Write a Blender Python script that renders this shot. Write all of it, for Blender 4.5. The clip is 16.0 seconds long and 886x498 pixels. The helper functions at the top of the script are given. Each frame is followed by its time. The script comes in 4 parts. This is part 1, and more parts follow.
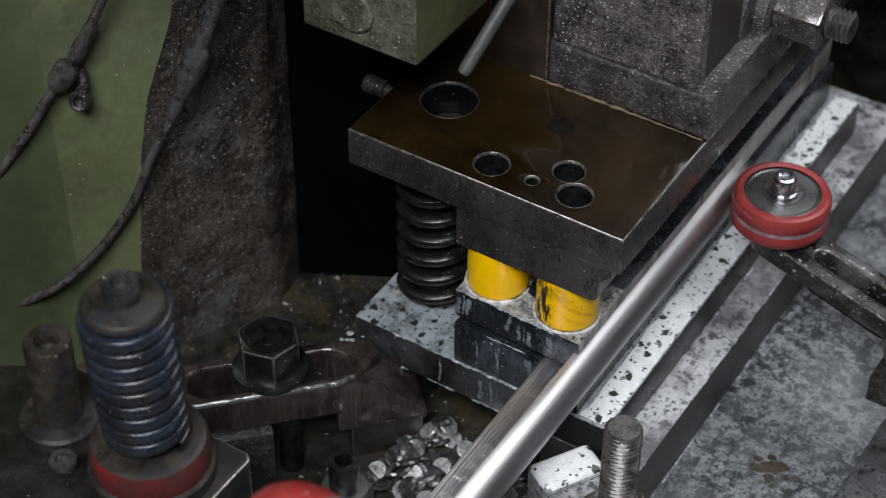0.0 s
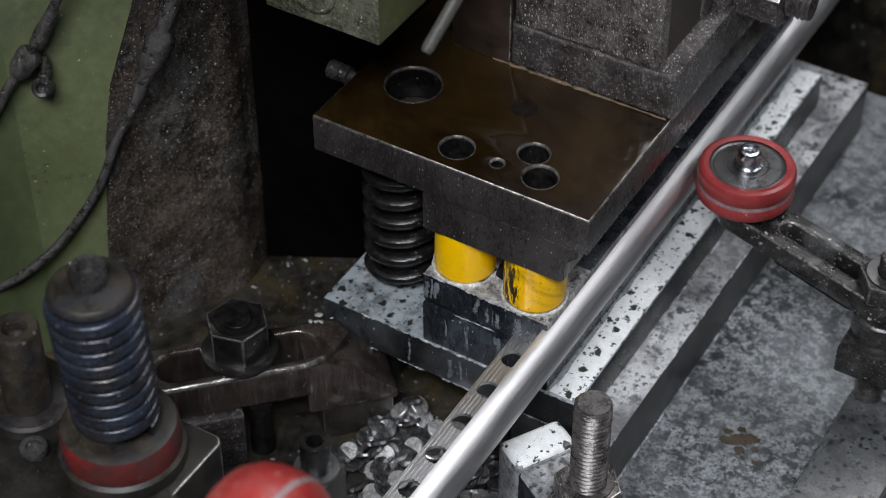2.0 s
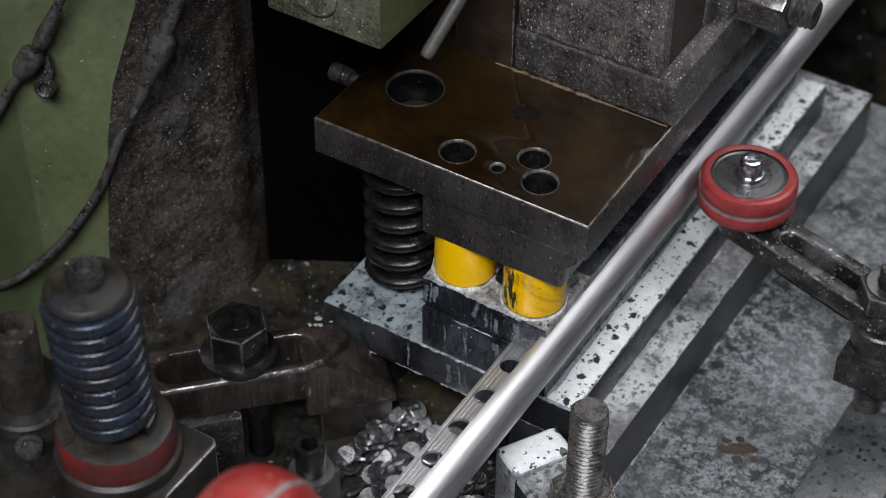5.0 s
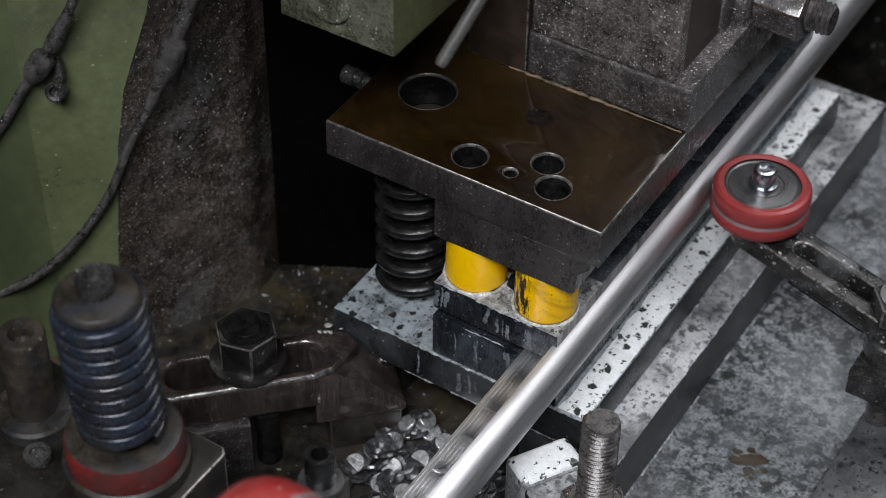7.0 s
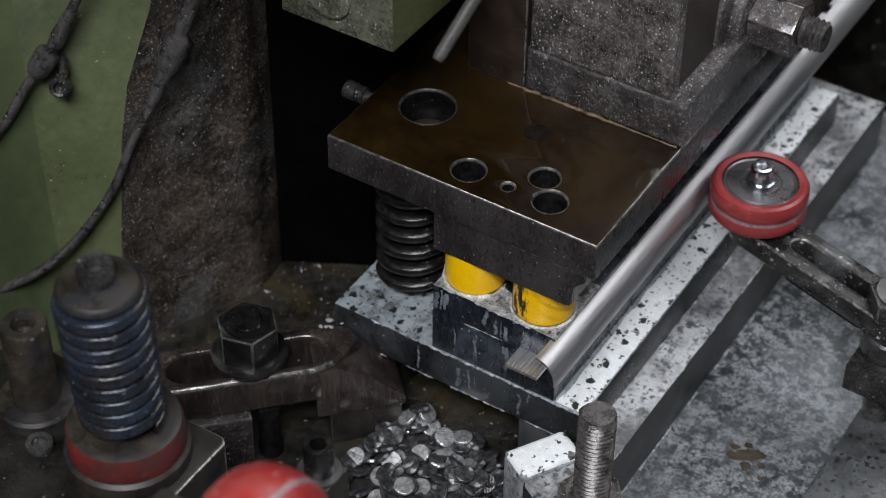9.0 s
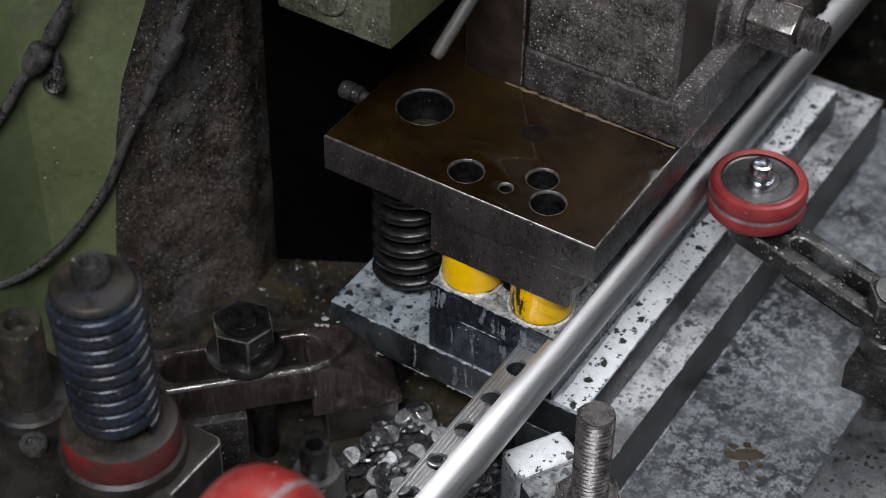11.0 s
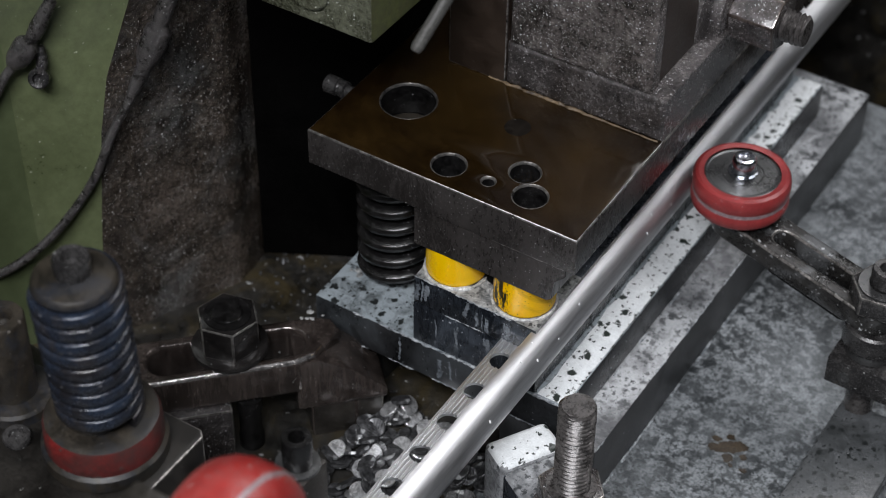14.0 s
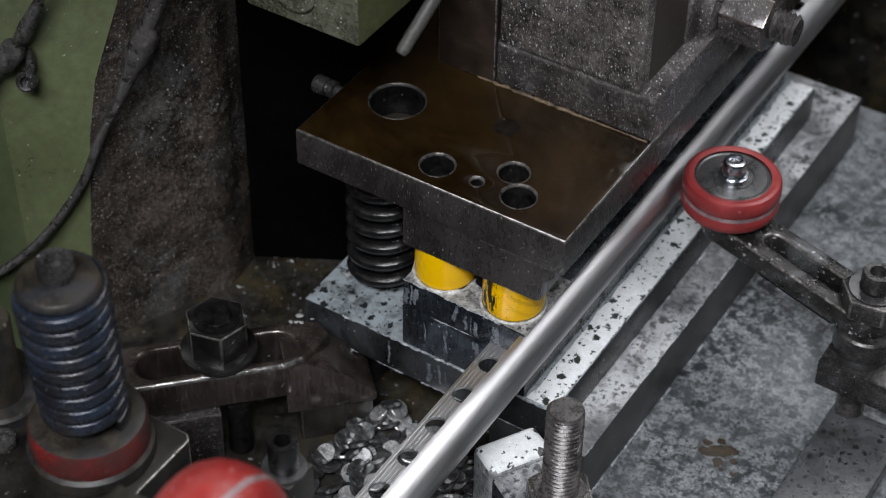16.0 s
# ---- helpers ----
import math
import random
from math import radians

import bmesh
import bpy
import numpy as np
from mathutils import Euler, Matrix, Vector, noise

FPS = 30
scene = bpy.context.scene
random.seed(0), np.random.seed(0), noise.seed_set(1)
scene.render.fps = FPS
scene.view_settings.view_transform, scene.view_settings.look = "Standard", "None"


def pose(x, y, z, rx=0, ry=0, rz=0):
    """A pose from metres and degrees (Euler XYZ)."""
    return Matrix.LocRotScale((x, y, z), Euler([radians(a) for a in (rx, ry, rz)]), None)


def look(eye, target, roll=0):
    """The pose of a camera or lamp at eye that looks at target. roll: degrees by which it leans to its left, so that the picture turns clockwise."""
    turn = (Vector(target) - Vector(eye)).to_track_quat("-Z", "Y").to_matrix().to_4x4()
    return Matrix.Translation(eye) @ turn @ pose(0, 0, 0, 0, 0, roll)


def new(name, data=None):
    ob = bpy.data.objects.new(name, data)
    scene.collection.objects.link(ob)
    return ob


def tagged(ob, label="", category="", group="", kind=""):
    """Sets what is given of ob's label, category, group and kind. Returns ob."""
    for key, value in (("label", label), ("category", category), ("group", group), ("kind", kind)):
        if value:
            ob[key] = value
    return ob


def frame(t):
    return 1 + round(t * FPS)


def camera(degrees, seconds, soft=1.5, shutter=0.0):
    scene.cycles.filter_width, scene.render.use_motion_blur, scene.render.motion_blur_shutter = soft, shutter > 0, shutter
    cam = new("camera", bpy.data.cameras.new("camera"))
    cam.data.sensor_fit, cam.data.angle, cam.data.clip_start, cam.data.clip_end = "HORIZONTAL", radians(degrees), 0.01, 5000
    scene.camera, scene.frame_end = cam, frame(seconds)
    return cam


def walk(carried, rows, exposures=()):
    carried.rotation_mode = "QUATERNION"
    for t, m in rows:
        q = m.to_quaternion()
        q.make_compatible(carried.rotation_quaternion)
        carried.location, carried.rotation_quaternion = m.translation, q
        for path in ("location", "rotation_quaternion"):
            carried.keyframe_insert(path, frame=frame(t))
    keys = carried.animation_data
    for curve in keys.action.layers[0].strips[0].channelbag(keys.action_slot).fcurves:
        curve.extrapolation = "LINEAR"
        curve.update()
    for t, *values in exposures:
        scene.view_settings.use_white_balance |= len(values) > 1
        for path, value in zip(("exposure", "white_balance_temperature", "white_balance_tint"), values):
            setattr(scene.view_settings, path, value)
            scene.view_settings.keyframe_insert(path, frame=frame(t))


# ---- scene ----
cam = camera(25.728, 16.0, soft=0.8, shutter=0.25)
PATH = [
    (0, (0.35857, -0.49849, 0.59286), (0.01912, 0.04221, 0.01665), 0.366),
    (0.5, (0.36345, -0.49928, 0.59505), (0.03698, 0.04659, 0.01623), 0.505),
    (1, (0.35958, -0.50200, 0.59437), (0.03914, 0.04192, 0.01035), 0.520),
    (1.5, (0.36424, -0.50077, 0.59179), (0.03977, 0.04369, 0.01051), 0.068),
    (2, (0.35994, -0.49929, 0.59203), (0.03488, 0.04434, 0.01031), 0.030),
    (2.5, (0.36190, -0.49743, 0.59142), (0.03459, 0.04532, 0.01014), 0.010),
    (3, (0.36320, -0.49837, 0.59267), (0.03426, 0.04419, 0.01213), 0.082),
    (5.5, (0.36443, -0.49611, 0.59166), (0.03329, 0.04591, 0.01187), 0.615),
    (6, (0.36451, -0.49393, 0.59144), (0.03136, 0.04710, 0.01187), 0.588),
    (6.5, (0.36317, -0.49554, 0.59131), (0.02986, 0.04679, 0.01306), 0.619),
    (7, (0.35931, -0.49328, 0.59165), (0.02686, 0.04753, 0.01148), 0.817),
    (7.5, (0.35828, -0.49485, 0.59133), (0.02609, 0.04735, 0.01231), 0.854),
    (8, (0.35897, -0.49654, 0.59102), (0.02636, 0.04526, 0.01186), 0.958),
    (8.5, (0.36362, -0.49871, 0.59361), (0.02760, 0.04140, 0.01484), 0.763),
    (9, (0.36808, -0.49908, 0.59249), (0.03038, 0.04167, 0.01530), 0.682),
    (11.5, (0.36308, -0.49491, 0.58940), (0.02962, 0.04616, 0.01005), 0.961),
    (12, (0.36500, -0.49450, 0.58980), (0.03017, 0.04552, 0.01026), 0.852),
    (12.5, (0.36702, -0.49391, 0.58880), (0.03036, 0.04560, 0.00985), 0.782),
    (13, (0.36809, -0.49240, 0.58893), (0.03203, 0.04699, 0.00951), 0.689),
    (13.5, (0.36927, -0.49343, 0.59001), (0.03471, 0.04667, 0.01039), 0.813),
    (14, (0.37131, -0.49460, 0.59131), (0.03773, 0.04543, 0.01105), 0.852),
    (14.5, (0.37191, -0.49643, 0.58889), (0.03799, 0.04429, 0.00948), 0.932),
    (15, (0.37508, -0.49534, 0.58978), (0.03873, 0.04473, 0.01116), 0.766),
    (15.5, (0.37897, -0.49385, 0.58810), (0.04171, 0.04719, 0.01093), 0.643),
    (16, (0.37530, -0.49079, 0.58962), (0.04021, 0.04996, 0.01091), 0.796),
]
walk(cam, [(t, look(eye, target, roll)) for t, eye, target, roll in PATH])
cam.data.dof.use_dof = True
cam.data.dof.focus_distance = 0.765
cam.data.dof.aperture_fstop = 12.5

# ---- light: a dim hall with a row of tubes over the press ----
world = bpy.data.worlds.new("hall")
scene.world = world
world.use_nodes = True
world.node_tree.nodes["Background"].inputs[0].default_value = (0.80, 0.90, 1.0, 1)
world.node_tree.nodes["Background"].inputs[1].default_value = 0.035
scene.view_settings.exposure = 0.0


def hall_lamp(eye, target, sx, sy, watts, color):
    data = bpy.data.lights.new("hall_lamp", "AREA")
    data.shape, data.size, data.size_y, data.energy, data.color = "RECTANGLE", sx, sy, watts, color
    ob = new("hall_lamp", data)
    ob.matrix_world = look(eye, target)
    return tagged(ob, "cool white tube lamp hanging over the press", "lamp")


hall_lamp((0.32, 0.80, 1.25), (0.1, 0.0, 0.0), 1.5, 0.45, 18, (0.97, 0.97, 1.0))
hall_lamp((0.36, -0.95, 1.30), (0.06, 0.0, 0.03), 0.8, 0.32, 33, (0.94, 0.955, 1.0))


# ---- materials ----
def nodes_of(name):
    m = bpy.data.materials.new(name)
    m.use_nodes = True
    n, l = m.node_tree.nodes, m.node_tree.links
    return m, n, l, n["Principled BSDF"]


def noise_node(n, l, scale, detail=6.0, rough=0.6, dist=0.0, offset=(0, 0, 0), stretch=(1, 1, 1)):
    tc, mp, t = n.new("ShaderNodeTexCoord"), n.new("ShaderNodeMapping"), n.new("ShaderNodeTexNoise")
    mp.inputs["Location"].default_value, mp.inputs["Scale"].default_value = offset, stretch
    l.new(tc.outputs["Object"], mp.inputs[0])
    l.new(mp.outputs[0], t.inputs["Vector"])
    t.inputs["Scale"].default_value, t.inputs["Detail"].default_value = scale, detail
    t.inputs["Roughness"].default_value, t.inputs["Distortion"].default_value = rough, dist
    return t.outputs["Fac"]


def ramp(n, l, fac, *stops):
    r = n.new("ShaderNodeValToRGB")
    while len(r.color_ramp.elements) < len(stops):
        r.color_ramp.elements.new(0.5)
    for e, (p, c) in zip(r.color_ramp.elements, stops):
        e.position = p
        e.color = (c, c, c, 1) if isinstance(c, float) else (*c, 1)
    l.new(fac, r.inputs[0])
    return r.outputs[0]


def mix(n, l, fac, a, b, mode="MIX"):
    m = n.new("ShaderNodeMix")
    m.data_type, m.blend_type = "RGBA", mode
    for sock, v in ((m.inputs[0], fac), (m.inputs[6], a), (m.inputs[7], b)):
        if isinstance(v, (float, int)):
            sock.default_value = v if sock == m.inputs[0] else (v, v, v, 1)
        elif isinstance(v, tuple):
            sock.default_value = (*v, 1)
        else:
            l.new(v, sock)
    return m.outputs[2]


def bump(n, l, bsdf, fac, strength, depth):
    b = n.new("ShaderNodeBump")
    b.inputs["Strength"].default_value, b.inputs["Distance"].default_value = strength, depth
    l.new(fac, b.inputs["Height"])
    l.new(b.outputs[0], bsdf.inputs["Normal"])


def dots(n, l, scale, size, share, offset=(0, 0, 0), warp=0.35):
    """Scattered small blots: 1 inside a blot, 0 outside."""
    tc, mp, v = n.new("ShaderNodeTexCoord"), n.new("ShaderNodeMapping"), n.new("ShaderNodeTexVoronoi")
    mp.inputs["Location"].default_value = offset
    l.new(tc.outputs["Object"], mp.inputs[0])
    w = n.new("ShaderNodeTexNoise")
    w.inputs["Scale"].default_value, w.inputs["Detail"].default_value = scale * 2.2, 2
    l.new(mp.outputs[0], w.inputs["Vector"])
    a = n.new("ShaderNodeVectorMath")
    a.operation = "MULTIPLY_ADD"
    a.inputs[1].default_value = (warp / scale * 2,) * 3
    l.new(w.outputs["Color"], a.inputs[0])
    l.new(mp.outputs[0], a.inputs[2])
    l.new(a.outputs[0], v.inputs["Vector"])
    v.inputs["Scale"].default_value = scale
    near = ramp(n, l, v.outputs["Distance"], (size * 0.75, 1.0), (size, 0.0))
    sep = n.new("ShaderNodeSeparateColor")
    l.new(v.outputs["Color"], sep.inputs[0])
    pick = ramp(n, l, sep.outputs[0], (share - 0.02, 1.0), (share, 0.0))
    return mix(n, l, 1.0, near, pick, "MULTIPLY")


def surface(name, dark, light, rough=(0.3, 0.6), metal=0.0, scale=60.0, speck=None, speck_scale=300.0, share=0.35,
            relief=0.3, depth=0.0004, stretch=(1, 1, 1), coat=0.0, grain=900.0, size=0.16, second=None, mottle=0.6, part_of=0.85):
    """Two scales of colour, specks of chips, splashes and painted glints, uneven gloss and relief."""
    m, n, l, b = nodes_of(name)
    big = noise_node(n, l, scale, 5, 0.62, 0.3, stretch=stretch)
    fine = noise_node(n, l, grain, 5, 0.75, stretch=stretch)
    col = mix(n, l, ramp(n, l, big, (0.36, 0.0), (0.66, 1.0)), dark, light)
    col = mix(n, l, mottle, col, ramp(n, l, fine, (0.34, 0.2), (0.66, 1.6)), "MULTIPLY")
    rr = ramp(n, l, mix(n, l, 0.5, big, fine), (0.36, rough[0]), (0.64, rough[1]))
    both = mix(n, l, 0.45, fine, big)
    if second:
        f2 = ramp(n, l, noise_node(n, l, scale * 0.45, 6, 0.7, 0.8, (9, 4, 2)), (0.50, 0.0), (0.66, part_of))
        col = mix(n, l, f2, col, second)
    if speck:
        where = ramp(n, l, noise_node(n, l, speck_scale * 0.12, 4, 0.6, 0.5, (3, 8, 6)), (0.42, 0.0), (0.56, 1.0))
        f = mix(n, l, 1.0, dots(n, l, speck_scale, size, share), where, "MULTIPLY")
        g = dots(n, l, speck_scale * 2.3, size * 1.1, share * 0.8, (2, 5, 1))
        col = mix(n, l, f, col, speck)
        col = mix(n, l, g, col, tuple(v * 0.7 for v in speck))
        both = mix(n, l, f, both, 1.0)
    l.new(col, b.inputs["Base Color"])
    l.new(rr, b.inputs["Roughness"])
    b.inputs["Metallic"].default_value = metal
    b.inputs["Coat Weight"].default_value = coat
    b.inputs["Coat Roughness"].default_value = 0.12
    bump(n, l, b, both, relief, depth)
    return m


def film_on(name, metal_dark, metal_light, milk, share, scale, cell=260.0, size=0.34, rough=0.3, thin=0.5, offset=(0, 0, 0), wear=(0.30, 0.52), patch=6.0, mottled=False):
    """Dark steel under a milky film of coolant, thinner in places and torn open in small blots."""
    m, n, l, b = nodes_of(name)
    big = noise_node(n, l, scale, 5, 0.6, 0.6, offset)
    mid = noise_node(n, l, scale * patch, 5, 0.7, 0.8, (7, 2, 1))
    grain = noise_node(n, l, 1300, 4, 0.75)
    steel = mix(n, l, mid, metal_dark, metal_light)
    cover = ramp(n, l, mix(n, l, thin, big, mid), (wear[0], 0.0), (wear[1], 1.0))
    if mottled:
        region = ramp(n, l, noise_node(n, l, scale * 1.6, 4, 0.6, 0.4, (2, 9, 5)), (0.36, 0.42), (0.60, 1.0))
        clump = ramp(n, l, noise_node(n, l, cell, 3, 0.55, 0.2, (5, 1, 3)), (size, 0.0), (size + 0.13, 1.0))
        blots = mix(n, l, 1.0, dots(n, l, cell * 1.7, 0.40, share * 0.8, offset, 0.6), clump, "LIGHTEN")
        holes = mix(n, l, 1.0, blots, region, "MULTIPLY")
        fine = mix(n, l, 1.0, ramp(n, l, noise_node(n, l, cell * 2.8, 5, 0.7, 0.2, (8, 3, 3)), (size + 0.03, 0.0), (size + 0.10, share)), region, "MULTIPLY")
    else:
        holes = dots(n, l, cell, size, share, offset, 0.38)
        fine = dots(n, l, cell * 2.4, size, share * 0.9, (4, 4, 4), 0.6)
    milkc = mix(n, l, ramp(n, l, mix(n, l, 0.5, grain, mid), (0.35, 0.0), (0.65, 1.0)), tuple(v * 0.68 for v in milk), milk)
    col = mix(n, l, cover, steel, milkc)
    col = mix(n, l, holes, col, metal_dark)
    col = mix(n, l, fine, col, metal_dark)
    l.new(col, b.inputs["Base Color"])
    l.new(ramp(n, l, mix(n, l, 0.6, cover, mid), (0.2, 0.42), (0.8, rough)), b.inputs["Roughness"])
    bump(n, l, b, mix(n, l, 0.5, mix(n, l, holes, cover, 0.0), grain), 0.4, 0.0005)
    return m


M = {}
M["oily"] = surface("oily_steel", (0.024, 0.0212, 0.0200), (0.056, 0.0500, 0.0480), (0.18, 0.40), 0.35, 45, (0.66, 0.66, 0.66), 480, 0.34, 0.5, 0.0004, size=0.16, stretch=(1, 1, 0.45), mottle=0.4, grain=700)
M["oil_top"] = surface("brown_oil_film", (0.0070, 0.0037, 0.0013), (0.027, 0.0152, 0.0045), (0.08, 0.16), 0.0, 18, (0.10, 0.085, 0.06), 130, 0.10, 0.03, 0.0002, coat=0.35, size=0.07, grain=300, mottle=0.2)
# The pale specks are painted glints of the wet, pitted skin.
M["cast"] = surface("rough_casting", (0.044, 0.037, 0.034), (0.180, 0.158, 0.150), (0.08, 0.30), 0.35, 90, (0.85, 0.85, 0.86), 620, 0.50, 1.0, 0.0022, grain=520, size=0.26, second=(0.046, 0.036, 0.030), mottle=0.7, part_of=0.6, coat=0.4)
M["lip"] = surface("worn_dark_casting", (0.036, 0.032, 0.032), (0.115, 0.104, 0.102), (0.12, 0.34), 0.35, 70, (0.72, 0.72, 0.73), 560, 0.40, 0.9, 0.0014, grain=600, size=0.22, second=(0.036, 0.027, 0.022), mottle=0.6, part_of=0.6, coat=0.3)
M["black"] = surface("black_oxide_steel", (0.022, 0.021, 0.021), (0.065, 0.062, 0.061), (0.16, 0.38), 0.4, 90, (0.42, 0.42, 0.42), 420, 0.34, 0.5, 0.0004, size=0.16)
M["forged"] = surface("forged_clamp_steel", (0.027, 0.0205, 0.018), (0.108, 0.087, 0.077), (0.13, 0.30), 0.5, 60, (0.50, 0.52, 0.52), 230, 0.20, 0.4, 0.0003, grain=600, size=0.12, mottle=0.5, coat=0.5, stretch=(1, 1, 0.12))
M["black_nut"] = surface("oiled_black_nut", (0.010, 0.0092, 0.0090), (0.032, 0.029, 0.028), (0.14, 0.30), 0.4, 60, (0.4, 0.4, 0.4), 300, 0.12, 0.2, 0.0003, mottle=0.3, coat=0.4)
# Streaked steel, its pale colour standing in for the bar's and bed's reflection.
M["shear"] = surface("streaked_steel_with_reflection", (0.10, 0.095, 0.09), (0.46, 0.45, 0.44), (0.24, 0.44), 0.25, 120, (0.02, 0.018, 0.016), 260, 0.25, 0.4, 0.0004, stretch=(1, 1, 0.07), grain=500)
M["edge_glint"] = surface("bright_edge_glint", (0.16, 0.15, 0.145), (0.62, 0.59, 0.57), (0.14, 0.30), 0.85, 170, (0.05, 0.045, 0.04), 260, 0.3, 0.5, 0.0003)
# Bright colour for scraped edges, and for glints painted on bevels and rims.
M["edge"] = surface("scraped_and_glinting_edge", (0.10, 0.095, 0.09), (0.36, 0.34, 0.32), (0.24, 0.4), 0.8, 250, None, relief=0.5)
M["thread"] = surface("wet_thread_steel", (0.034, 0.031, 0.030), (0.115, 0.106, 0.102), (0.20, 0.40), 0.35, 160, (0.012, 0.011, 0.010), 300, 0.3, 0.4, 0.0005)
M["alu"] = surface("satin_aluminium", (0.52, 0.52, 0.53), (0.70, 0.70, 0.71), (0.36, 0.54), 1.0, 25, None, relief=0.06, depth=0.0001, stretch=(1, 0.06, 1), grain=600, mottle=0.15)
M["urethane"] = surface("yellow_urethane", (0.82, 0.47, 0.0), (0.90, 0.54, 0.0), (0.14, 0.24), 0.0, 30, None, relief=0.05, coat=0.0, mottle=0.04)
M["urethane_old"] = surface("worn_yellow_urethane", (0.78, 0.43, 0.0), (0.86, 0.50, 0.0), (0.18, 0.30), 0.0, 55, (0.03, 0.022, 0.012), 330, 0.5, 0.12, 0.0003, size=0.17, second=(0.06, 0.038, 0.008), mottle=0.08, part_of=0.7)
M["red"] = surface("red_polyurethane", (0.165, 0.018, 0.019), (0.255, 0.031, 0.031), (0.30, 0.46), 0.0, 60, (0.40, 0.20, 0.20), 200, 0.2, 0.25, 0.0003, size=0.14, mottle=0.2)
M["red_worn"] = surface("scuffed_red_polyurethane", (0.19, 0.013, 0.012), (0.29, 0.022, 0.019), (0.30, 0.46), 0.0, 60, (0.42, 0.28, 0.27), 420, 0.45, 0.4, 0.0005, size=0.22, mottle=0.3, second=(0.30, 0.13, 0.12), part_of=0.4)
M["redpaint"] = surface("worn_red_paint", (0.020, 0.014, 0.012), (0.150, 0.008, 0.007), (0.35, 0.6), 0.0, 34, (0.06, 0.05, 0.045), 170, 0.35, 0.5, 0.0006, second=(0.022, 0.017, 0.015), mottle=0.5, part_of=1.0)
M["hub"] = surface("grey_bearing_steel", (0.07, 0.07, 0.07), (0.13, 0.13, 0.13), (0.24, 0.36), 0.7, 60, (0.03, 0.027, 0.025), 260, 0.2, 0.15, mottle=0.15)
M["zinc"] = surface("zinc_plated_bolt", (0.50, 0.52, 0.57), (0.70, 0.72, 0.76), (0.14, 0.26), 1.0, 120, None, relief=0.12)
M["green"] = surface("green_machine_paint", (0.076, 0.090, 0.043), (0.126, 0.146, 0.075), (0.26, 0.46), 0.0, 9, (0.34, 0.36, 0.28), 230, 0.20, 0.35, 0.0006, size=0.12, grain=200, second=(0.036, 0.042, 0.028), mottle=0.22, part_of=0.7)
# Chipped paint; its finest pale specks also paint wet glints.
M["green_block"] = surface("chipped_green_paint", (0.056, 0.058, 0.038), (0.165, 0.172, 0.122), (0.18, 0.42), 0.0, 110, (0.70, 0.72, 0.66), 520, 0.42, 1.0, 0.0012, grain=700, size=0.20, second=(0.060, 0.048, 0.036), part_of=0.7)
M["green_clean"] = surface("mossy_green_paint", (0.050, 0.058, 0.018), (0.092, 0.104, 0.036), (0.30, 0.5), 0.0, 60, (0.02, 0.02, 0.015), 140, 0.3, 0.5, 0.0006, grain=300, second=(0.042, 0.034, 0.020), part_of=0.7)
# Darker copy of the column's green for the faces turned from the light.
M["green_shade"] = surface("shaded_green_paint", (0.055, 0.068, 0.032), (0.080, 0.100, 0.048), (0.35, 0.55), 0.0, 9, None, relief=0.2, grain=160, mottle=0.15)
# Pale specks add glints to the greasy skin by colour.
M["wall"] = surface("greasy_rough_casting", (0.016, 0.0120, 0.0090), (0.080, 0.063, 0.050), (0.10, 0.34), 0.1, 34, (0.66, 0.66, 0.66), 520, 0.42, 1.0, 0.0026, grain=520, size=0.20, second=(0.125, 0.128, 0.130), part_of=0.55, coat=0.5)
M["blue"] = surface("blue_spring_enamel", (0.012, 0.0115, 0.0135), (0.018, 0.027, 0.046), (0.18, 0.34), 0.2, 70, (0.20, 0.20, 0.21), 150, 0.26, 0.4, 0.0003, second=(0.034, 0.029, 0.027), part_of=0.9)
M["cap"] = surface("tarnished_cap", (0.010, 0.0085, 0.0065), (0.036, 0.029, 0.021), (0.34, 0.55), 0.1, 90, (0.10, 0.09, 0.08), 200, 0.2, 0.4, second=(0.010, 0.016, 0.028), part_of=0.6)
M["grime"] = surface("grimy_block", (0.010, 0.009, 0.0075), (0.040, 0.035, 0.030), (0.26, 0.5), 0.2, 60, (0.30, 0.30, 0.29), 230, 0.22, 0.6, 0.0006, size=0.13, mottle=0.4)
M["rubber"] = surface("gritty_black_cable", (0.011, 0.0098, 0.0095), (0.052, 0.047, 0.046), (0.18, 0.44), 0.0, 130, (0.36, 0.36, 0.36), 520, 0.36, 1.0, 0.0022, grain=420, size=0.2)
M["nozzle"] = surface("grey_nozzle_tube", (0.045, 0.044, 0.041), (0.080, 0.078, 0.072), (0.35, 0.5), 0.0, 60, None, relief=0.1)
M["film_base"] = film_on("milky_film_on_die_shoe", (0.014, 0.016, 0.016), (0.045, 0.05, 0.05), (0.27, 0.305, 0.325), 0.5, 24, 190, 0.38, wear=(0.32, 0.50))
M["film_white"] = film_on("white_coolant_film", (0.020, 0.026, 0.022), (0.06, 0.07, 0.065), (0.74, 0.76, 0.77), 0.52, 30, 165, 0.36, offset=(4, 1, 0), wear=(0.28, 0.43))
M["film_bed"] = film_on("mottled_coolant_on_bed", (0.026, 0.029, 0.031), (0.084, 0.090, 0.094), (0.270, 0.288, 0.300), 0.7, 13, 230, 0.455, 0.28, 0.42, (1, 6, 0), wear=(0.28, 0.56), patch=9, mottled=True)
M["film_mid"] = film_on("thin_film_on_parallel", (0.030, 0.032, 0.035), (0.10, 0.10, 0.107), (0.42, 0.43, 0.44), 0.7, 17, 190, 0.53, 0.25, 0.25, (2.4, 3, 0), wear=(0.42, 0.60), patch=7, mottled=True)
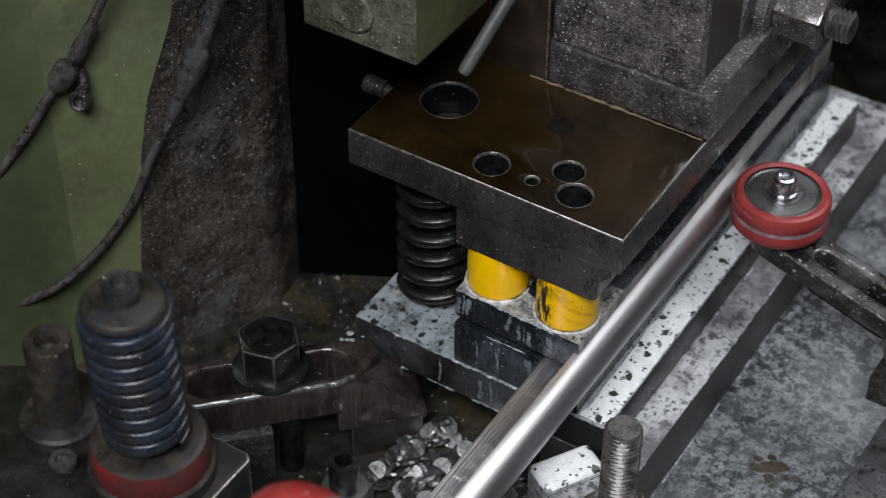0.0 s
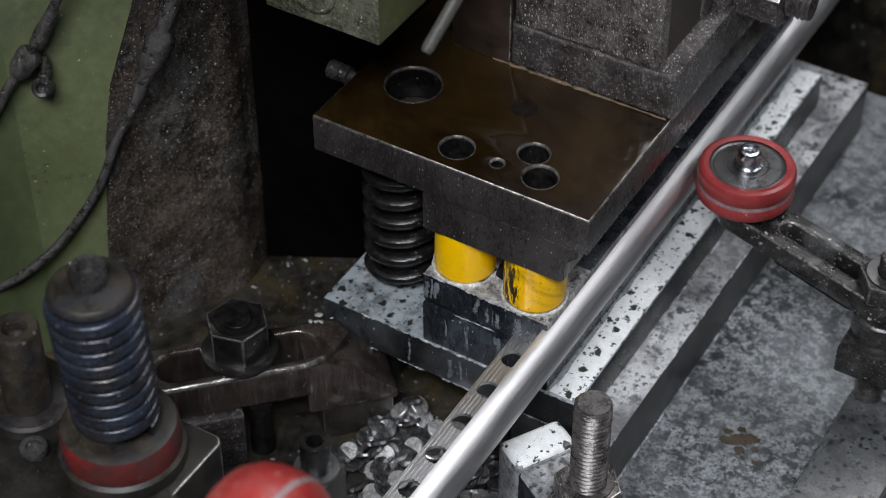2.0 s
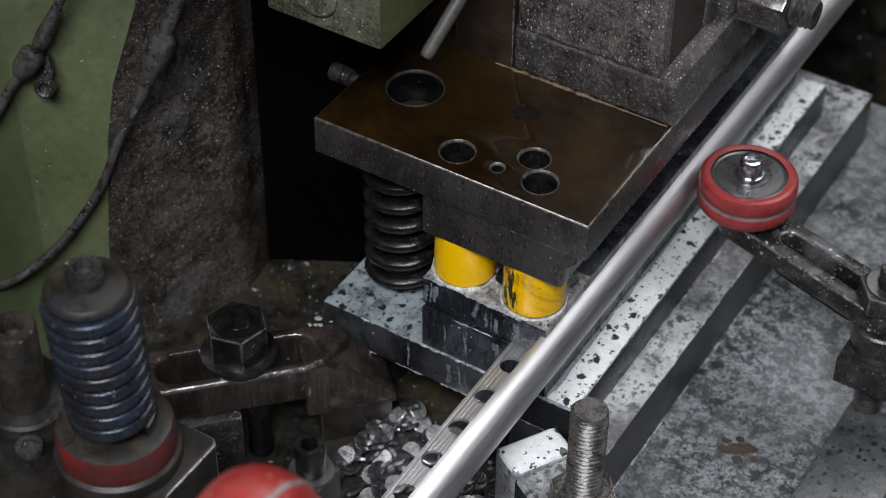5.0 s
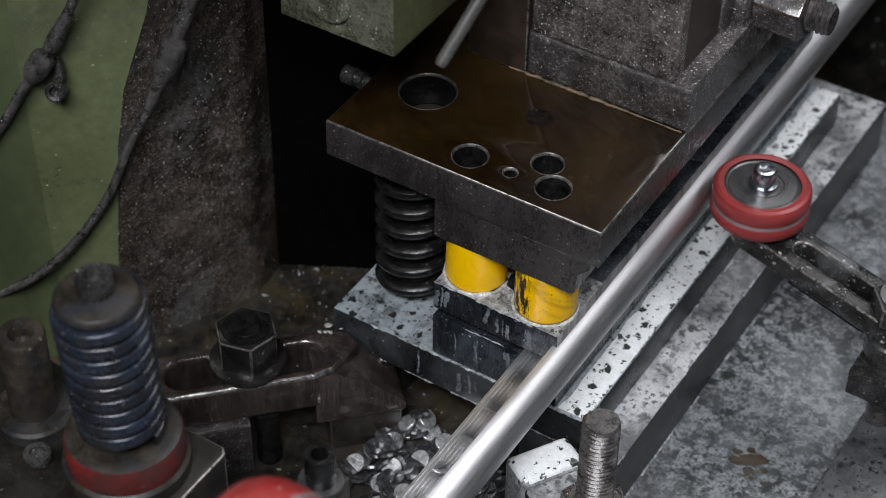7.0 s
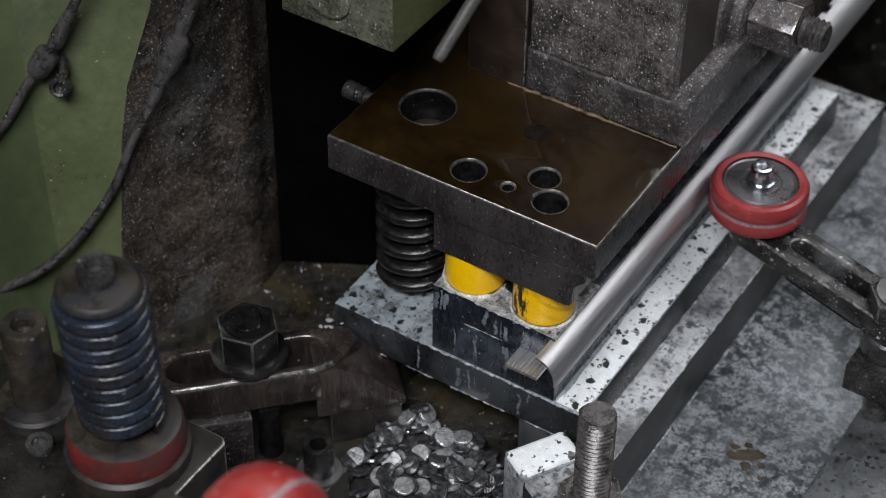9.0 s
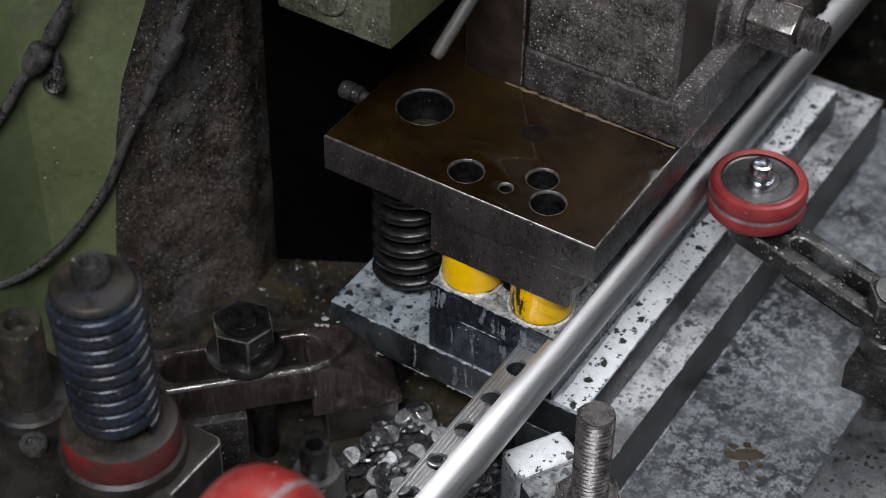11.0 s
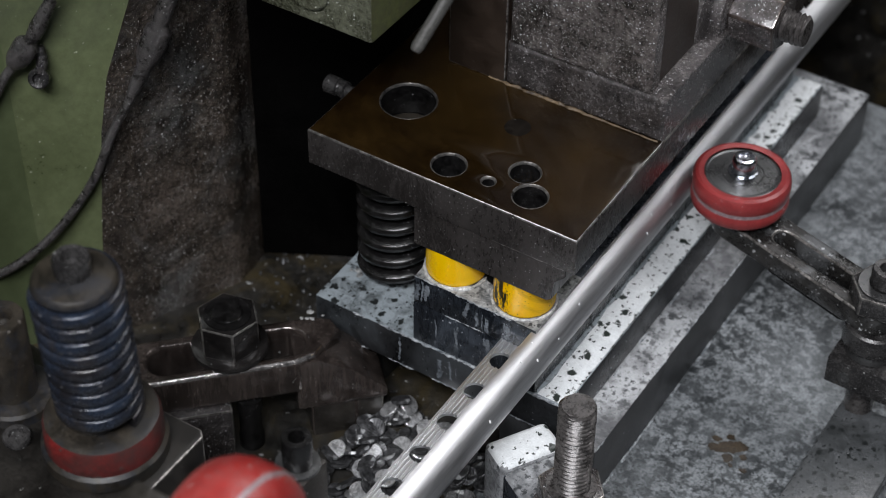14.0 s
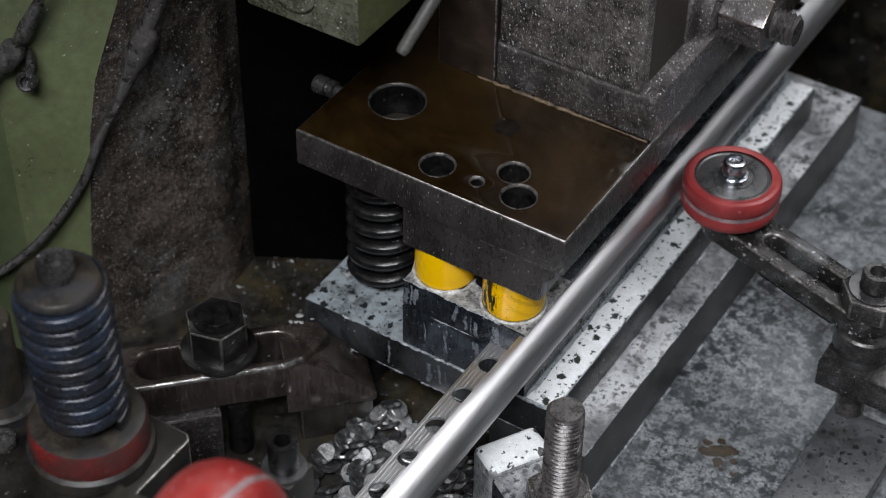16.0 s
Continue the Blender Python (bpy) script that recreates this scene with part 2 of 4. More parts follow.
M["film_strip"] = film_on("thin_white_film_on_stripper", (0.020, 0.022, 0.024), (0.08, 0.085, 0.09), (0.40, 0.40, 0.39), 0.3, 55, 300, 0.34, 0.3, 0.5, (3, 3, 0), wear=(0.42, 0.58))
M["side"] = surface("drab_ground_steel", (0.028, 0.029, 0.030), (0.062, 0.063, 0.066), (0.30, 0.5), 0.2, 40, (0.30, 0.31, 0.33), 140, 0.14, 0.3, 0.0003, stretch=(1, 1, 0.3), size=0.1, second=(0.10, 0.105, 0.11), mottle=0.3, part_of=0.5)
M["arm"] = surface("black_arm_with_dried_coolant", (0.010, 0.0095, 0.009), (0.034, 0.032, 0.030), (0.20, 0.40), 0.2, 70, (0.50, 0.51, 0.52), 260, 0.4, 0.6, 0.0005, size=0.2, second=(0.16, 0.165, 0.17), mottle=0.35, part_of=0.6)
M["shoe_side"] = surface("near_black_shoe_side", (0.006, 0.0065, 0.007), (0.024, 0.025, 0.027), (0.22, 0.42), 0.1, 50, (0.50, 0.53, 0.56), 260, 0.22, 0.5, 0.0004, stretch=(1, 1, 0.3), size=0.15, second=(0.07, 0.078, 0.085), part_of=0.5)
M["spring_black"] = surface("greasy_black_and_bore_shade", (0.004, 0.0038, 0.0038), (0.012, 0.0115, 0.0115), (0.12, 0.30), 0.1, 140, (0.30, 0.30, 0.30), 330, 0.16, 0.5, 0.0007, size=0.13, grain=420)
M["streak"] = surface("blue_black_die_steel", (0.007, 0.009, 0.012), (0.026, 0.030, 0.037), (0.18, 0.38), 0.2, 70, (0.42, 0.45, 0.5), 330, 0.30, 0.5, 0.0004, stretch=(1, 1, 0.2), size=0.16, second=(0.12, 0.14, 0.17), part_of=0.45)
# The deep shade of throat and back is put into this sheenless near-black.
M["dark"] = surface("unlit_black_steel", (0.0010, 0.0010, 0.0010), (0.0028, 0.0026, 0.0025), (0.6, 0.9), 0.0, 20, None, relief=0.4)
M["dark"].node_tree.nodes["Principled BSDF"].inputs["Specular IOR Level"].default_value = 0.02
M["slug"] = surface("cut_aluminium", (0.55, 0.55, 0.55), (0.78, 0.78, 0.79), (0.28, 0.45), 0.8, 300, None, relief=0.15)
M["slug_dull"] = surface("oily_aluminium", (0.024, 0.024, 0.025), (0.13, 0.13, 0.134), (0.28, 0.5), 0.5, 220, (0.60, 0.61, 0.62), 240, 0.25, 0.3, size=0.3)
for key in ("slug", "slug_dull"):
    nt = M[key].node_tree
    tcn, wav = nt.nodes.new("ShaderNodeTexCoord"), nt.nodes.new("ShaderNodeTexWave")
    wav.inputs["Scale"].default_value = 260.0
    nt.links.new(tcn.outputs["Object"], wav.inputs["Vector"])
    bump(nt.nodes, nt.links, nt.nodes["Principled BSDF"], wav.outputs["Fac"], 0.25, 0.0004)
M["sealant"] = surface("tan_sealant", (0.05, 0.033, 0.017), (0.20, 0.14, 0.08), (0.5, 0.7), 0.0, 150, None, relief=0.6)
# Shade of gaps and recesses is carried by this near-black colour.
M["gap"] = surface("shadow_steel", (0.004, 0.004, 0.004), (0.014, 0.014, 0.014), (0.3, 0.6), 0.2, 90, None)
M["pit"] = surface("oily_dark_bed", (0.006, 0.0055, 0.0045), (0.030, 0.028, 0.025), (0.25, 0.55), 0.1, 60, (0.30, 0.30, 0.30), 130, 0.30, 0.9, 0.0012, grain=300, second=(0.05, 0.038, 0.018))
M["milk"] = surface("milky_coolant", (0.70, 0.71, 0.72), (0.85, 0.86, 0.87), (0.08, 0.2), 0.0, 300, None, relief=0.2)
M["foam"] = surface("dirty_white_foam", (0.30, 0.29, 0.27), (0.62, 0.62, 0.61), (0.12, 0.3), 0.0, 240, None, relief=0.8, depth=0.0008, grain=900)
M["foot"] = film_on("dark_wet_foot_plate", (0.018, 0.020, 0.020), (0.05, 0.053, 0.054), (0.115, 0.12, 0.125), 0.4, 14, 260, 0.36, 0.2, 0.5, (6, 3, 0), wear=(0.42, 0.66), patch=9)
M["brown"] = surface("brown_oily_casting", (0.0045, 0.0034, 0.0026), (0.015, 0.012, 0.0095), (0.40, 0.65), 0.0, 60, (0.12, 0.115, 0.11), 260, 0.25, 0.6, 0.0007, grain=400, size=0.14)
M["brown"].node_tree.nodes["Principled BSDF"].inputs["Specular IOR Level"].default_value = 0.12
M["ram_brown"] = surface("brown_oiled_casting", (0.017, 0.0108, 0.0072), (0.046, 0.031, 0.0225), (0.32, 0.55), 0.0, 40, (0.30, 0.28, 0.26), 260, 0.14, 0.4, 0.0005, size=0.1, mottle=0.3)
M["run"] = surface("dried_coolant_run", (0.10, 0.115, 0.13), (0.46, 0.48, 0.50), (0.4, 0.6), 0.0, 160, (0.03, 0.035, 0.04), 380, 0.35, 0.5, 0.0003, size=0.3)
M["grease"] = surface("black_grease_smear", (0.010, 0.008, 0.004), (0.05, 0.036, 0.010), (0.25, 0.5), 0.0, 200, None, relief=0.3)
M["black_grease"] = surface("greasy_black_block", (0.0045, 0.004, 0.0034), (0.020, 0.0175, 0.015), (0.30, 0.55), 0.1, 60, (0.16, 0.16, 0.15), 230, 0.18, 0.5, 0.0005, size=0.12, mottle=0.4)
M["thin_run"] = surface("thin_coolant_run", (0.040, 0.047, 0.055), (0.21, 0.23, 0.255), (0.3, 0.5), 0.0, 200, (0.02, 0.024, 0.03), 420, 0.45, 0.4, 0.0002, size=0.34)
M["greyline"] = surface("grey_worn_band", (0.14, 0.095, 0.10), (0.28, 0.21, 0.22), (0.3, 0.5), 0.0, 120, None)
M["stain"] = surface("rust_brown_stain", (0.018, 0.012, 0.006), (0.050, 0.035, 0.020), (0.3, 0.5), 0.0, 120, (0.02, 0.014, 0.008), 300, 0.5, 0.4)


# ---- mesh helpers (millimetres in, metres out) ----
def mm(*v):
    return Vector(v) * 0.001


def box(bm, x0, x1, y0, y1, z0, z1, bevel=0.0, seg=2):
    r = bmesh.ops.create_cube(bm, size=1.0)["verts"]
    for v in r:
        v.co = mm(x0 + (x1 - x0) * (v.co.x + 0.5), y0 + (y1 - y0) * (v.co.y + 0.5), z0 + (z1 - z0) * (v.co.z + 0.5))
    if bevel:
        es = {e for v in r for e in v.link_edges}
        bmesh.ops.bevel(bm, geom=list(es), offset=bevel * 0.001, segments=seg, affect="EDGES", profile=0.5)


def lathe(bm, rings, m=None, seg=40, cap=True):
    """A turned body: rings of (radius, height) along the local z axis, in millimetres."""
    m = m or Matrix.Identity(4)
    rows = []
    for r, z in rings:
        rows.append([bm.verts.new(m @ mm(r * math.cos(a), r * math.sin(a), z)) for a in (2 * math.pi * k / seg for k in range(seg))])
    for a, b in zip(rows, rows[1:]):
        for k in range(seg):
            bm.faces.new((a[k], a[(k + 1) % seg], b[(k + 1) % seg], b[k]))
    if cap:
        bm.faces.new(list(reversed(rows[0])))
        bm.faces.new(rows[-1])


def prism(bm, pts, z0, z1, m=None, bevel=0.0, seg=2, edge=-1):
    """A plan outline in millimetres raised from z0 to z1."""
    m = m or Matrix.Identity(4)
    low = [bm.verts.new(m @ mm(x, y, z0)) for x, y in pts]
    high = [bm.verts.new(m @ mm(x, y, z1)) for x, y in pts]
    fs = [bm.faces.new(list(reversed(low))), bm.faces.new(high)]
    k = len(pts)
    fs += [bm.faces.new((low[i], low[(i + 1) % k], high[(i + 1) % k], high[i])) for i in range(k)]
    if bevel:
        bmesh.ops.bevel(bm, geom=list({e for f in fs for e in f.edges}), offset=bevel * 0.001, segments=seg, affect="EDGES", profile=0.5, material=edge)


def tube(bm, pts, radii, seg=12):
    """A round cord through points (mm) with a radius at each."""
    pts = [Vector(p) for p in pts]
    rows, side = [], Vector((0.3, 0.2, 1)).normalized()
    for i, p in enumerate(pts):
        d = (pts[min(i + 1, len(pts) - 1)] - pts[max(i - 1, 0)]).normalized()
        u = d.cross(side).normalized()
        w = u.cross(d).normalized()
        side = w
        r = radii[i] if isinstance(radii, (list, tuple)) else radii
        rows.append([bm.verts.new(mm(*(p + r * (u * math.cos(a) + w * math.sin(a))))) for a in (2 * math.pi * k / seg for k in range(seg))])
    for a, b in zip(rows, rows[1:]):
        for k in range(seg):
            bm.faces.new((a[k], a[(k + 1) % seg], b[(k + 1) % seg], b[k]))
    bm.faces.new(list(reversed(rows[0])))
    bm.faces.new(rows[-1])


def pitted(x, y, z, amp):
    """Height of a sand-cast skin at a place (mm): lumps, grains and a few pits."""
    h = noise.noise((x * 0.11, y * 0.11, z * 0.09)) + 0.75 * noise.noise((x * 0.33, y * 0.33, z * 0.27 + 9)) + 0.55 * noise.noise((x * 0.8, y * 0.8 + 4, z * 0.65))
    return amp * h


def rough_slab(bm, x0, x1, y0, y1, z0, z1, step, amp, edge=2.0):
    """A block (mm) whose front face at y0 has a cast skin."""
    nu, nv = int((x1 - x0) / step), int((z1 - z0) / step)
    rows = []
    for j in range(nv + 1):
        row = []
        for i in range(nu + 1):
            x, z = x0 + (x1 - x0) * i / nu, z0 + (z1 - z0) * j / nv
            rim = min(x - x0, x1 - x, z - z0, z1 - z) / edge
            back = 0.8 * max(0.0, 1 - rim) ** 2
            row.append(bm.verts.new(mm(x, y0 + back - pitted(x, y0, z, amp) * min(1.0, 0.35 + rim), z)))
        rows.append(row)
    for a, b in zip(rows, rows[1:]):
        for i in range(nu):
            bm.faces.new((a[i], a[i + 1], b[i + 1], b[i]))
    rim = rows[0] + [r[-1] for r in rows[1:]] + rows[-1][-2::-1] + [r[0] for r in rows[-2:0:-1]]
    far = [bm.verts.new((v.co.x, y1 * 0.001, v.co.z)) for v in rim]
    k = len(rim)
    for i in range(k):
        bm.faces.new((rim[i], far[i], far[(i + 1) % k], rim[(i + 1) % k]))
    bm.faces.new(far)


def smooth_path(pts, n=8):
    """Points (mm) joined by a Catmull-Rom curve."""
    p = [Vector(q) for q in pts]
    p = [2 * p[0] - p[1], *p, 2 * p[-1] - p[-2]]
    out = []
    for i in range(1, len(p) - 2):
        for k in range(n):
            s = k / n
            out.append(0.5 * ((2 * p[i]) + (p[i + 1] - p[i - 1]) * s + (2 * p[i - 1] - 5 * p[i] + 4 * p[i + 1] - p[i + 2]) * s * s
                              + (3 * p[i] - p[i - 1] - 3 * p[i + 1] + p[i + 2]) * s ** 3))
    return out + [p[-2]]


def mesh_of(name, bm, material, smooth=True):
    bmesh.ops.recalc_face_normals(bm, faces=bm.faces)
    me = bpy.data.meshes.new(name)
    bm.to_mesh(me)
    bm.free()
    for mat in material if isinstance(material, (list, tuple)) else [material]:
        me.materials.append(mat)
    if smooth:
        me.shade_smooth()
        me.set_sharp_from_angle(angle=radians(32))
    return me


def part(name, bm, material, parent, label=""):
    ob = new(name, mesh_of(name, bm, material))
    ob.parent = parent
    if label:
        ob["label"] = label
    return ob


def thing(name, label, category, group="", kind="", at=None):
    ob = new(name)
    ob.empty_display_size = 0.01
    if at is not None:
        ob.matrix_world = at
    return tagged(ob, label, category, group, kind)


def solid(name, bm, material, label, category, group="", kind=""):
    return tagged(new(name, mesh_of(name, bm, material)), label, category, group, kind)


def plate_with_holes(name, outline, holes, z0, z1, material, bevel=0.6, seg=36):
    """A flat plate in plan (mm) with round holes through it and rounded edges."""
    cu = bpy.data.curves.new(name, "CURVE")
    cu.dimensions, cu.fill_mode = "2D", "BOTH"
    loops = [outline] + [[(x + r * math.cos(2 * math.pi * k / seg), y + r * math.sin(2 * math.pi * k / seg)) for k in range(seg)] for x, y, r in holes]
    for pts in loops:
        s = cu.splines.new("POLY")
        s.points.add(len(pts) - 1)
        for q, (x, y) in zip(s.points, pts):
            q.co = (x * 0.001, y * 0.001, 0, 1)
        s.use_cyclic_u = True
    cu.extrude, cu.bevel_depth, cu.bevel_resolution = (z1 - z0) * 0.0005 - bevel * 0.001, bevel * 0.001, 2
    cu.offset = -bevel * 0.001
    tmp = bpy.data.objects.new(name, cu)
    scene.collection.objects.link(tmp)
    me = bpy.data.meshes.new_from_object(tmp.evaluated_get(bpy.context.evaluated_depsgraph_get()))
    bpy.data.objects.remove(tmp)
    bpy.data.curves.remove(cu)
    bm = bmesh.new()
    bm.from_mesh(me)
    bpy.data.meshes.remove(me)
    bmesh.ops.remove_doubles(bm, verts=bm.verts, dist=1e-6)
    bmesh.ops.translate(bm, verts=bm.verts, vec=mm(0, 0, (z0 + z1) / 2))
    return bm


def hexagon(af, turn=0.0):
    r = af / math.sqrt(3)
    return [(r * math.cos(radians(60 * k + turn)), r * math.sin(radians(60 * k + turn))) for k in range(6)]


def threaded(bm, r, z0, z1, pitch=2.0, m=None, seg=40, depth=1.5):
    """A screw's shank with a true helical thread (mm), along local z."""
    m = m or Matrix.Identity(4)
    per = 6
    n = int((z1 - z0) / pitch * per)
    rows = []
    for i in range(n + 1):
        ring = []
        for k in range(seg):
            a = 2 * math.pi * k / seg
            ph = ((i / per - k / seg) % 1.0)
            rr = r - depth * (abs(ph - 0.5) * 2) + 0.22 * noise.noise((3.0 * math.cos(a), 3.0 * math.sin(a), i * 0.37))
            end = min(1.0, (n - i) / 3.0 + 0.45)
            rr = min(rr, r * (0.86 + 0.14 * end))
            ring.append(bm.verts.new(m @ mm(rr * math.cos(a), rr * math.sin(a), z0 + (z1 - z0) * i / n)))
        rows.append(ring)
    for a, b in zip(rows, rows[1:]):
        for k in range(seg):
            bm.faces.new((a[k], a[(k + 1) % seg], b[(k + 1) % seg], b[k]))
    top = [bm.verts.new(v.co + (m.to_3x3() @ mm(0, 0, 0.6))) for v in rows[-1]]
    c = m @ mm(0, 0, z1 + 0.6)
    for v in top:
        v.co = c + (v.co - c) * 0.94
    for k in range(seg):
        bm.faces.new((rows[-1][k], rows[-1][(k + 1) % seg], top[(k + 1) % seg], top[k]))
    bm.faces.new(top)
    bm.faces.new(list(reversed(rows[0])))


def blunt(v, p):
    return math.copysign(abs(v) ** p, v)


def coil(bm, r, wire, z0, z1, turns, m=None, seg=40, ring=10, flat=1.0, square=1.0):
    m = m or Matrix.Identity(4)
    n = int(turns * seg)
    rows = []
    for i in range(n + 1):
        a = 2 * math.pi * i / seg
        c = Vector((r * math.cos(a), r * math.sin(a), z0 + (z1 - z0) * i / n))
        out = Vector((math.cos(a), math.sin(a), 0))
        rows.append([bm.verts.new(m @ (0.001 * (c + out * wire * blunt(math.cos(b), square) + Vector((0, 0, wire * flat * blunt(math.sin(b), square)))))) for b in (2 * math.pi * k / ring for k in range(ring))])
    for a, b in zip(rows, rows[1:]):
        for k in range(ring):
            bm.faces.new((a[k], a[(k + 1) % ring], b[(k + 1) % ring], b[k]))
    bm.faces.new(rows[0])
    bm.faces.new(list(reversed(rows[-1])))


def socket_head(parent, r, h, x, y, z, material, name="cap_screw"):
    """A socket head whose foot is at x, y, z (mm)."""
    bm = bmesh.new()
    lathe(bm, [(r * 0.97, 0), (r, 0.4), (r, h - 0.8), (r * 0.93, h), (r * 0.56, h), (r * 0.52, h - h * 0.55), (r * 0.05, h - h * 0.6)], Matrix.Translation(mm(x, y, z)), 28)
    return part(name, bm, material, parent)


# ---- setting: floor, machine bed, press column, dark frame behind ----
def setting():
    bm = bmesh.new()
    box(bm, -3000, 3000, -3000, 3000, -420, -400)
    solid("floor", bm, M["dark"], "dark workshop floor under the press", "floor", kind="structure")
    bm = bmesh.new()
    box(bm, 95, 700, -500, 327, -120, -50, 3)
    solid("machine_bed", bm, M["film_bed"], "grey steel press bed mottled with dried coolant", "machine bed", kind="structure")
    bm = bmesh.new()
    box(bm, -600, 94.8, -500, 327, -120, -50, 1)
    solid("machine_bed", bm, M["pit"], "dark oily press bed strewn with scraps", "machine bed", kind="structure")
    # Block added behind the column; its black colour carries the throat's shade.
    bm = bmesh.new()
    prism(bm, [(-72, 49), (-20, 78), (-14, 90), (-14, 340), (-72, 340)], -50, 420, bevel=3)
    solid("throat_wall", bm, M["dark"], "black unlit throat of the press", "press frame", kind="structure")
    bm = bmesh.new()
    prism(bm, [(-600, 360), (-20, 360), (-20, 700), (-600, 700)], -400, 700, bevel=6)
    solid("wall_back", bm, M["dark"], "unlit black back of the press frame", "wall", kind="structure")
    bm = bmesh.new()
    prism(bm, [(-19, 420), (500, 420), (500, 560), (-19, 560)], -400, 60, bevel=6)
    solid("feed_table", bm, M["pit"], "dark feed table behind the press bed", "machine table", kind="structure")
    # the press column: a rough cast cheek and a painted face that turns away
    bm = bmesh.new()
    levels = [(-50, -95.5, -35.5), (16, -93, -30.6), (68, -90.7, -25.2), (96, -88.3, -20), (130, -82.6, -7), (200, -76, 7), (420, -66, 30)]
    rows = []
    for z, ex, ey in levels:
        plan = [(-67.5, 41.5), (ex, ey), (ex - 2.2, ey - 2.0), (-116 - z * 0.01, -47.5 - z * 0.008), (-124, -60), (-150, -150), (-420, -170), (-420, 130), (-75, 130)]
        rows.append([bm.verts.new(mm(x, y, z)) for x, y in plan])
    k = len(plan)
    for a, b in zip(rows, rows[1:]):
        for i in range(1, k):
            f = bm.faces.new((a[i], a[(i + 1) % k], b[(i + 1) % k], b[i]))
            # Faces that turn away take the shaded green.
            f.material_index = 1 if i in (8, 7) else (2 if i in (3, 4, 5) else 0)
    # the cast cheek, rounded off towards the throat
    skin, nu = [], 60
    zs = [-50 + 1.15 * j for j in range(228)] + [240, 330, 420]
    for z in zs:
        j = max(i for i in range(len(levels) - 1) if levels[i][0] <= z)
        (za, xa, ya), (zb, xb, yb) = levels[j], levels[j + 1]
        w = (z - za) / (zb - za)
        p0, p1 = Vector((-62, 39, z)), Vector((xa + (xb - xa) * w, ya + (yb - ya) * w, z))
        out = Vector((-(p1 - p0).y, (p1 - p0).x, 0)).normalized()
        row = []
        for i in range(nu + 1):
            u = i / nu
            p = p0.lerp(p1, u) - out * 6.0 * max(0.0, 1 - u / 0.2) ** 2
            row.append(bm.verts.new(mm(*(p + out * pitted(p.x, p.y, z, 0.85) * min(1.0, 4 * (1 - u))))))
        skin.append(row)
    for a, b in zip(skin, skin[1:]):
        for i in range(nu):
            bm.faces.new((a[i], a[i + 1], b[i + 1], b[i])).material_index = 1
    bm.faces.new(rows[-1])
    bm.faces.new(list(reversed(rows[0])))
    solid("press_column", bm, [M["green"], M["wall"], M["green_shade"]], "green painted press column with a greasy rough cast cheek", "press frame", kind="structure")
    # Unseen head added overhead, its front edge set to shade the upper cheek.
    bm = bmesh.new()
    box(bm, -420, 60, -160, 420, 330, 640, 8)
    solid("press_head", bm, M["green"], "unseen green press head that shades the upper cheek", "press frame", kind="structure")


setting()


def bead(parent, p0, p1, size, seed, share=1.0):
    """A broken bead of dried coolant along a straight edge (mm)."""
    rng = random.Random(seed)
    p0, p1 = Vector(p0), Vector(p1)
    long, d = (p1 - p0).length, (p1 - p0).normalized()
    at = 0.0
    while at < long:
        step = min(rng.uniform(5, 18), long - at + 0.1)
        if rng.random() < share:
            n = 14
            bm = bmesh.new()
            pts = [p0 + d * (at + step * i / n) + Vector([0.2 * rng.uniform(-1, 1) for k in range(3)]) for i in range(n + 1)]
            tube(bm, pts, [size * (0.2 + rng.random()) * min(1, 0.3 + i / 3, 0.3 + (n - i) / 3) for i in range(n + 1)], 6)
            part("coolant_crust", bm, M["run"], parent)
        at += step


def parallels():
    t = thing("parallel_bar", "long grey steel parallel under the die shoe", "parallel bar", "parallel bars")
    bm = bmesh.new()
    prism(bm, [(95, 1), (141.5, 1), (141.5, 292), (95, 292)], -50, -19, bevel=0.8)
    bm.normal_update()
    for f in bm.faces:
        f.material_index = 0 if f.normal.z > 0.7 else 1
    part("bar", bm, [M["film_mid"], M["side"]], t)
    bead(t, (141.3, 2, -19.2), (141.3, 150, -19.2), 0.42, 41, 0.55)
    bead(t, (126.8, 2, -18.8), (126.8, 250, -18.8), 0.5, 42, 0.6)
    bead(t, (142.0, 2, -49.8), (142.0, 200, -49.8), 0.7, 43, 0.6)
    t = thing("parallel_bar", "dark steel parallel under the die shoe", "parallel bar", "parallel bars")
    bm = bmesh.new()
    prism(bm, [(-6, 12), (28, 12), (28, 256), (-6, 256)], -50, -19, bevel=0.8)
    # Near-black holds the shade under the shoe.
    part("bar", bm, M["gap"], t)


parallels()


def rust_stain():
    rng = random.Random(9)
    t = thing("rust_stain", "rust brown stain dried on the bed", "stain")
    for lift_k, (cx, cy, r0) in enumerate(((178, 61, 5.6), (173, 58, 4.2), (182, 64, 4.0), (180, 55, 3.2), (171, 63, 2.6), (186, 59, 2.2), (176, 67, 2.4), (189, 52, 1.8), (183, 52, 1.5))):
        bm = bmesh.new()
        pts = []
        for k in range(30):
            a = 2 * math.pi * k / 30
            r = 0.72 * r0 * (1 + 0.5 * noise.noise((math.cos(a) * 1.3 + cx * 0.37, math.sin(a) * 1.3 + cy * 0.53, 0.7 + lift_k)) + 0.3 * rng.random())
            pts.append((cx + r * math.cos(a), cy + r * 0.8 * math.sin(a)))
        prism(bm, pts, -50.2, -49.9 + 0.03 * lift_k)
        part("blot", bm, M["stain"], t)


rust_stain()


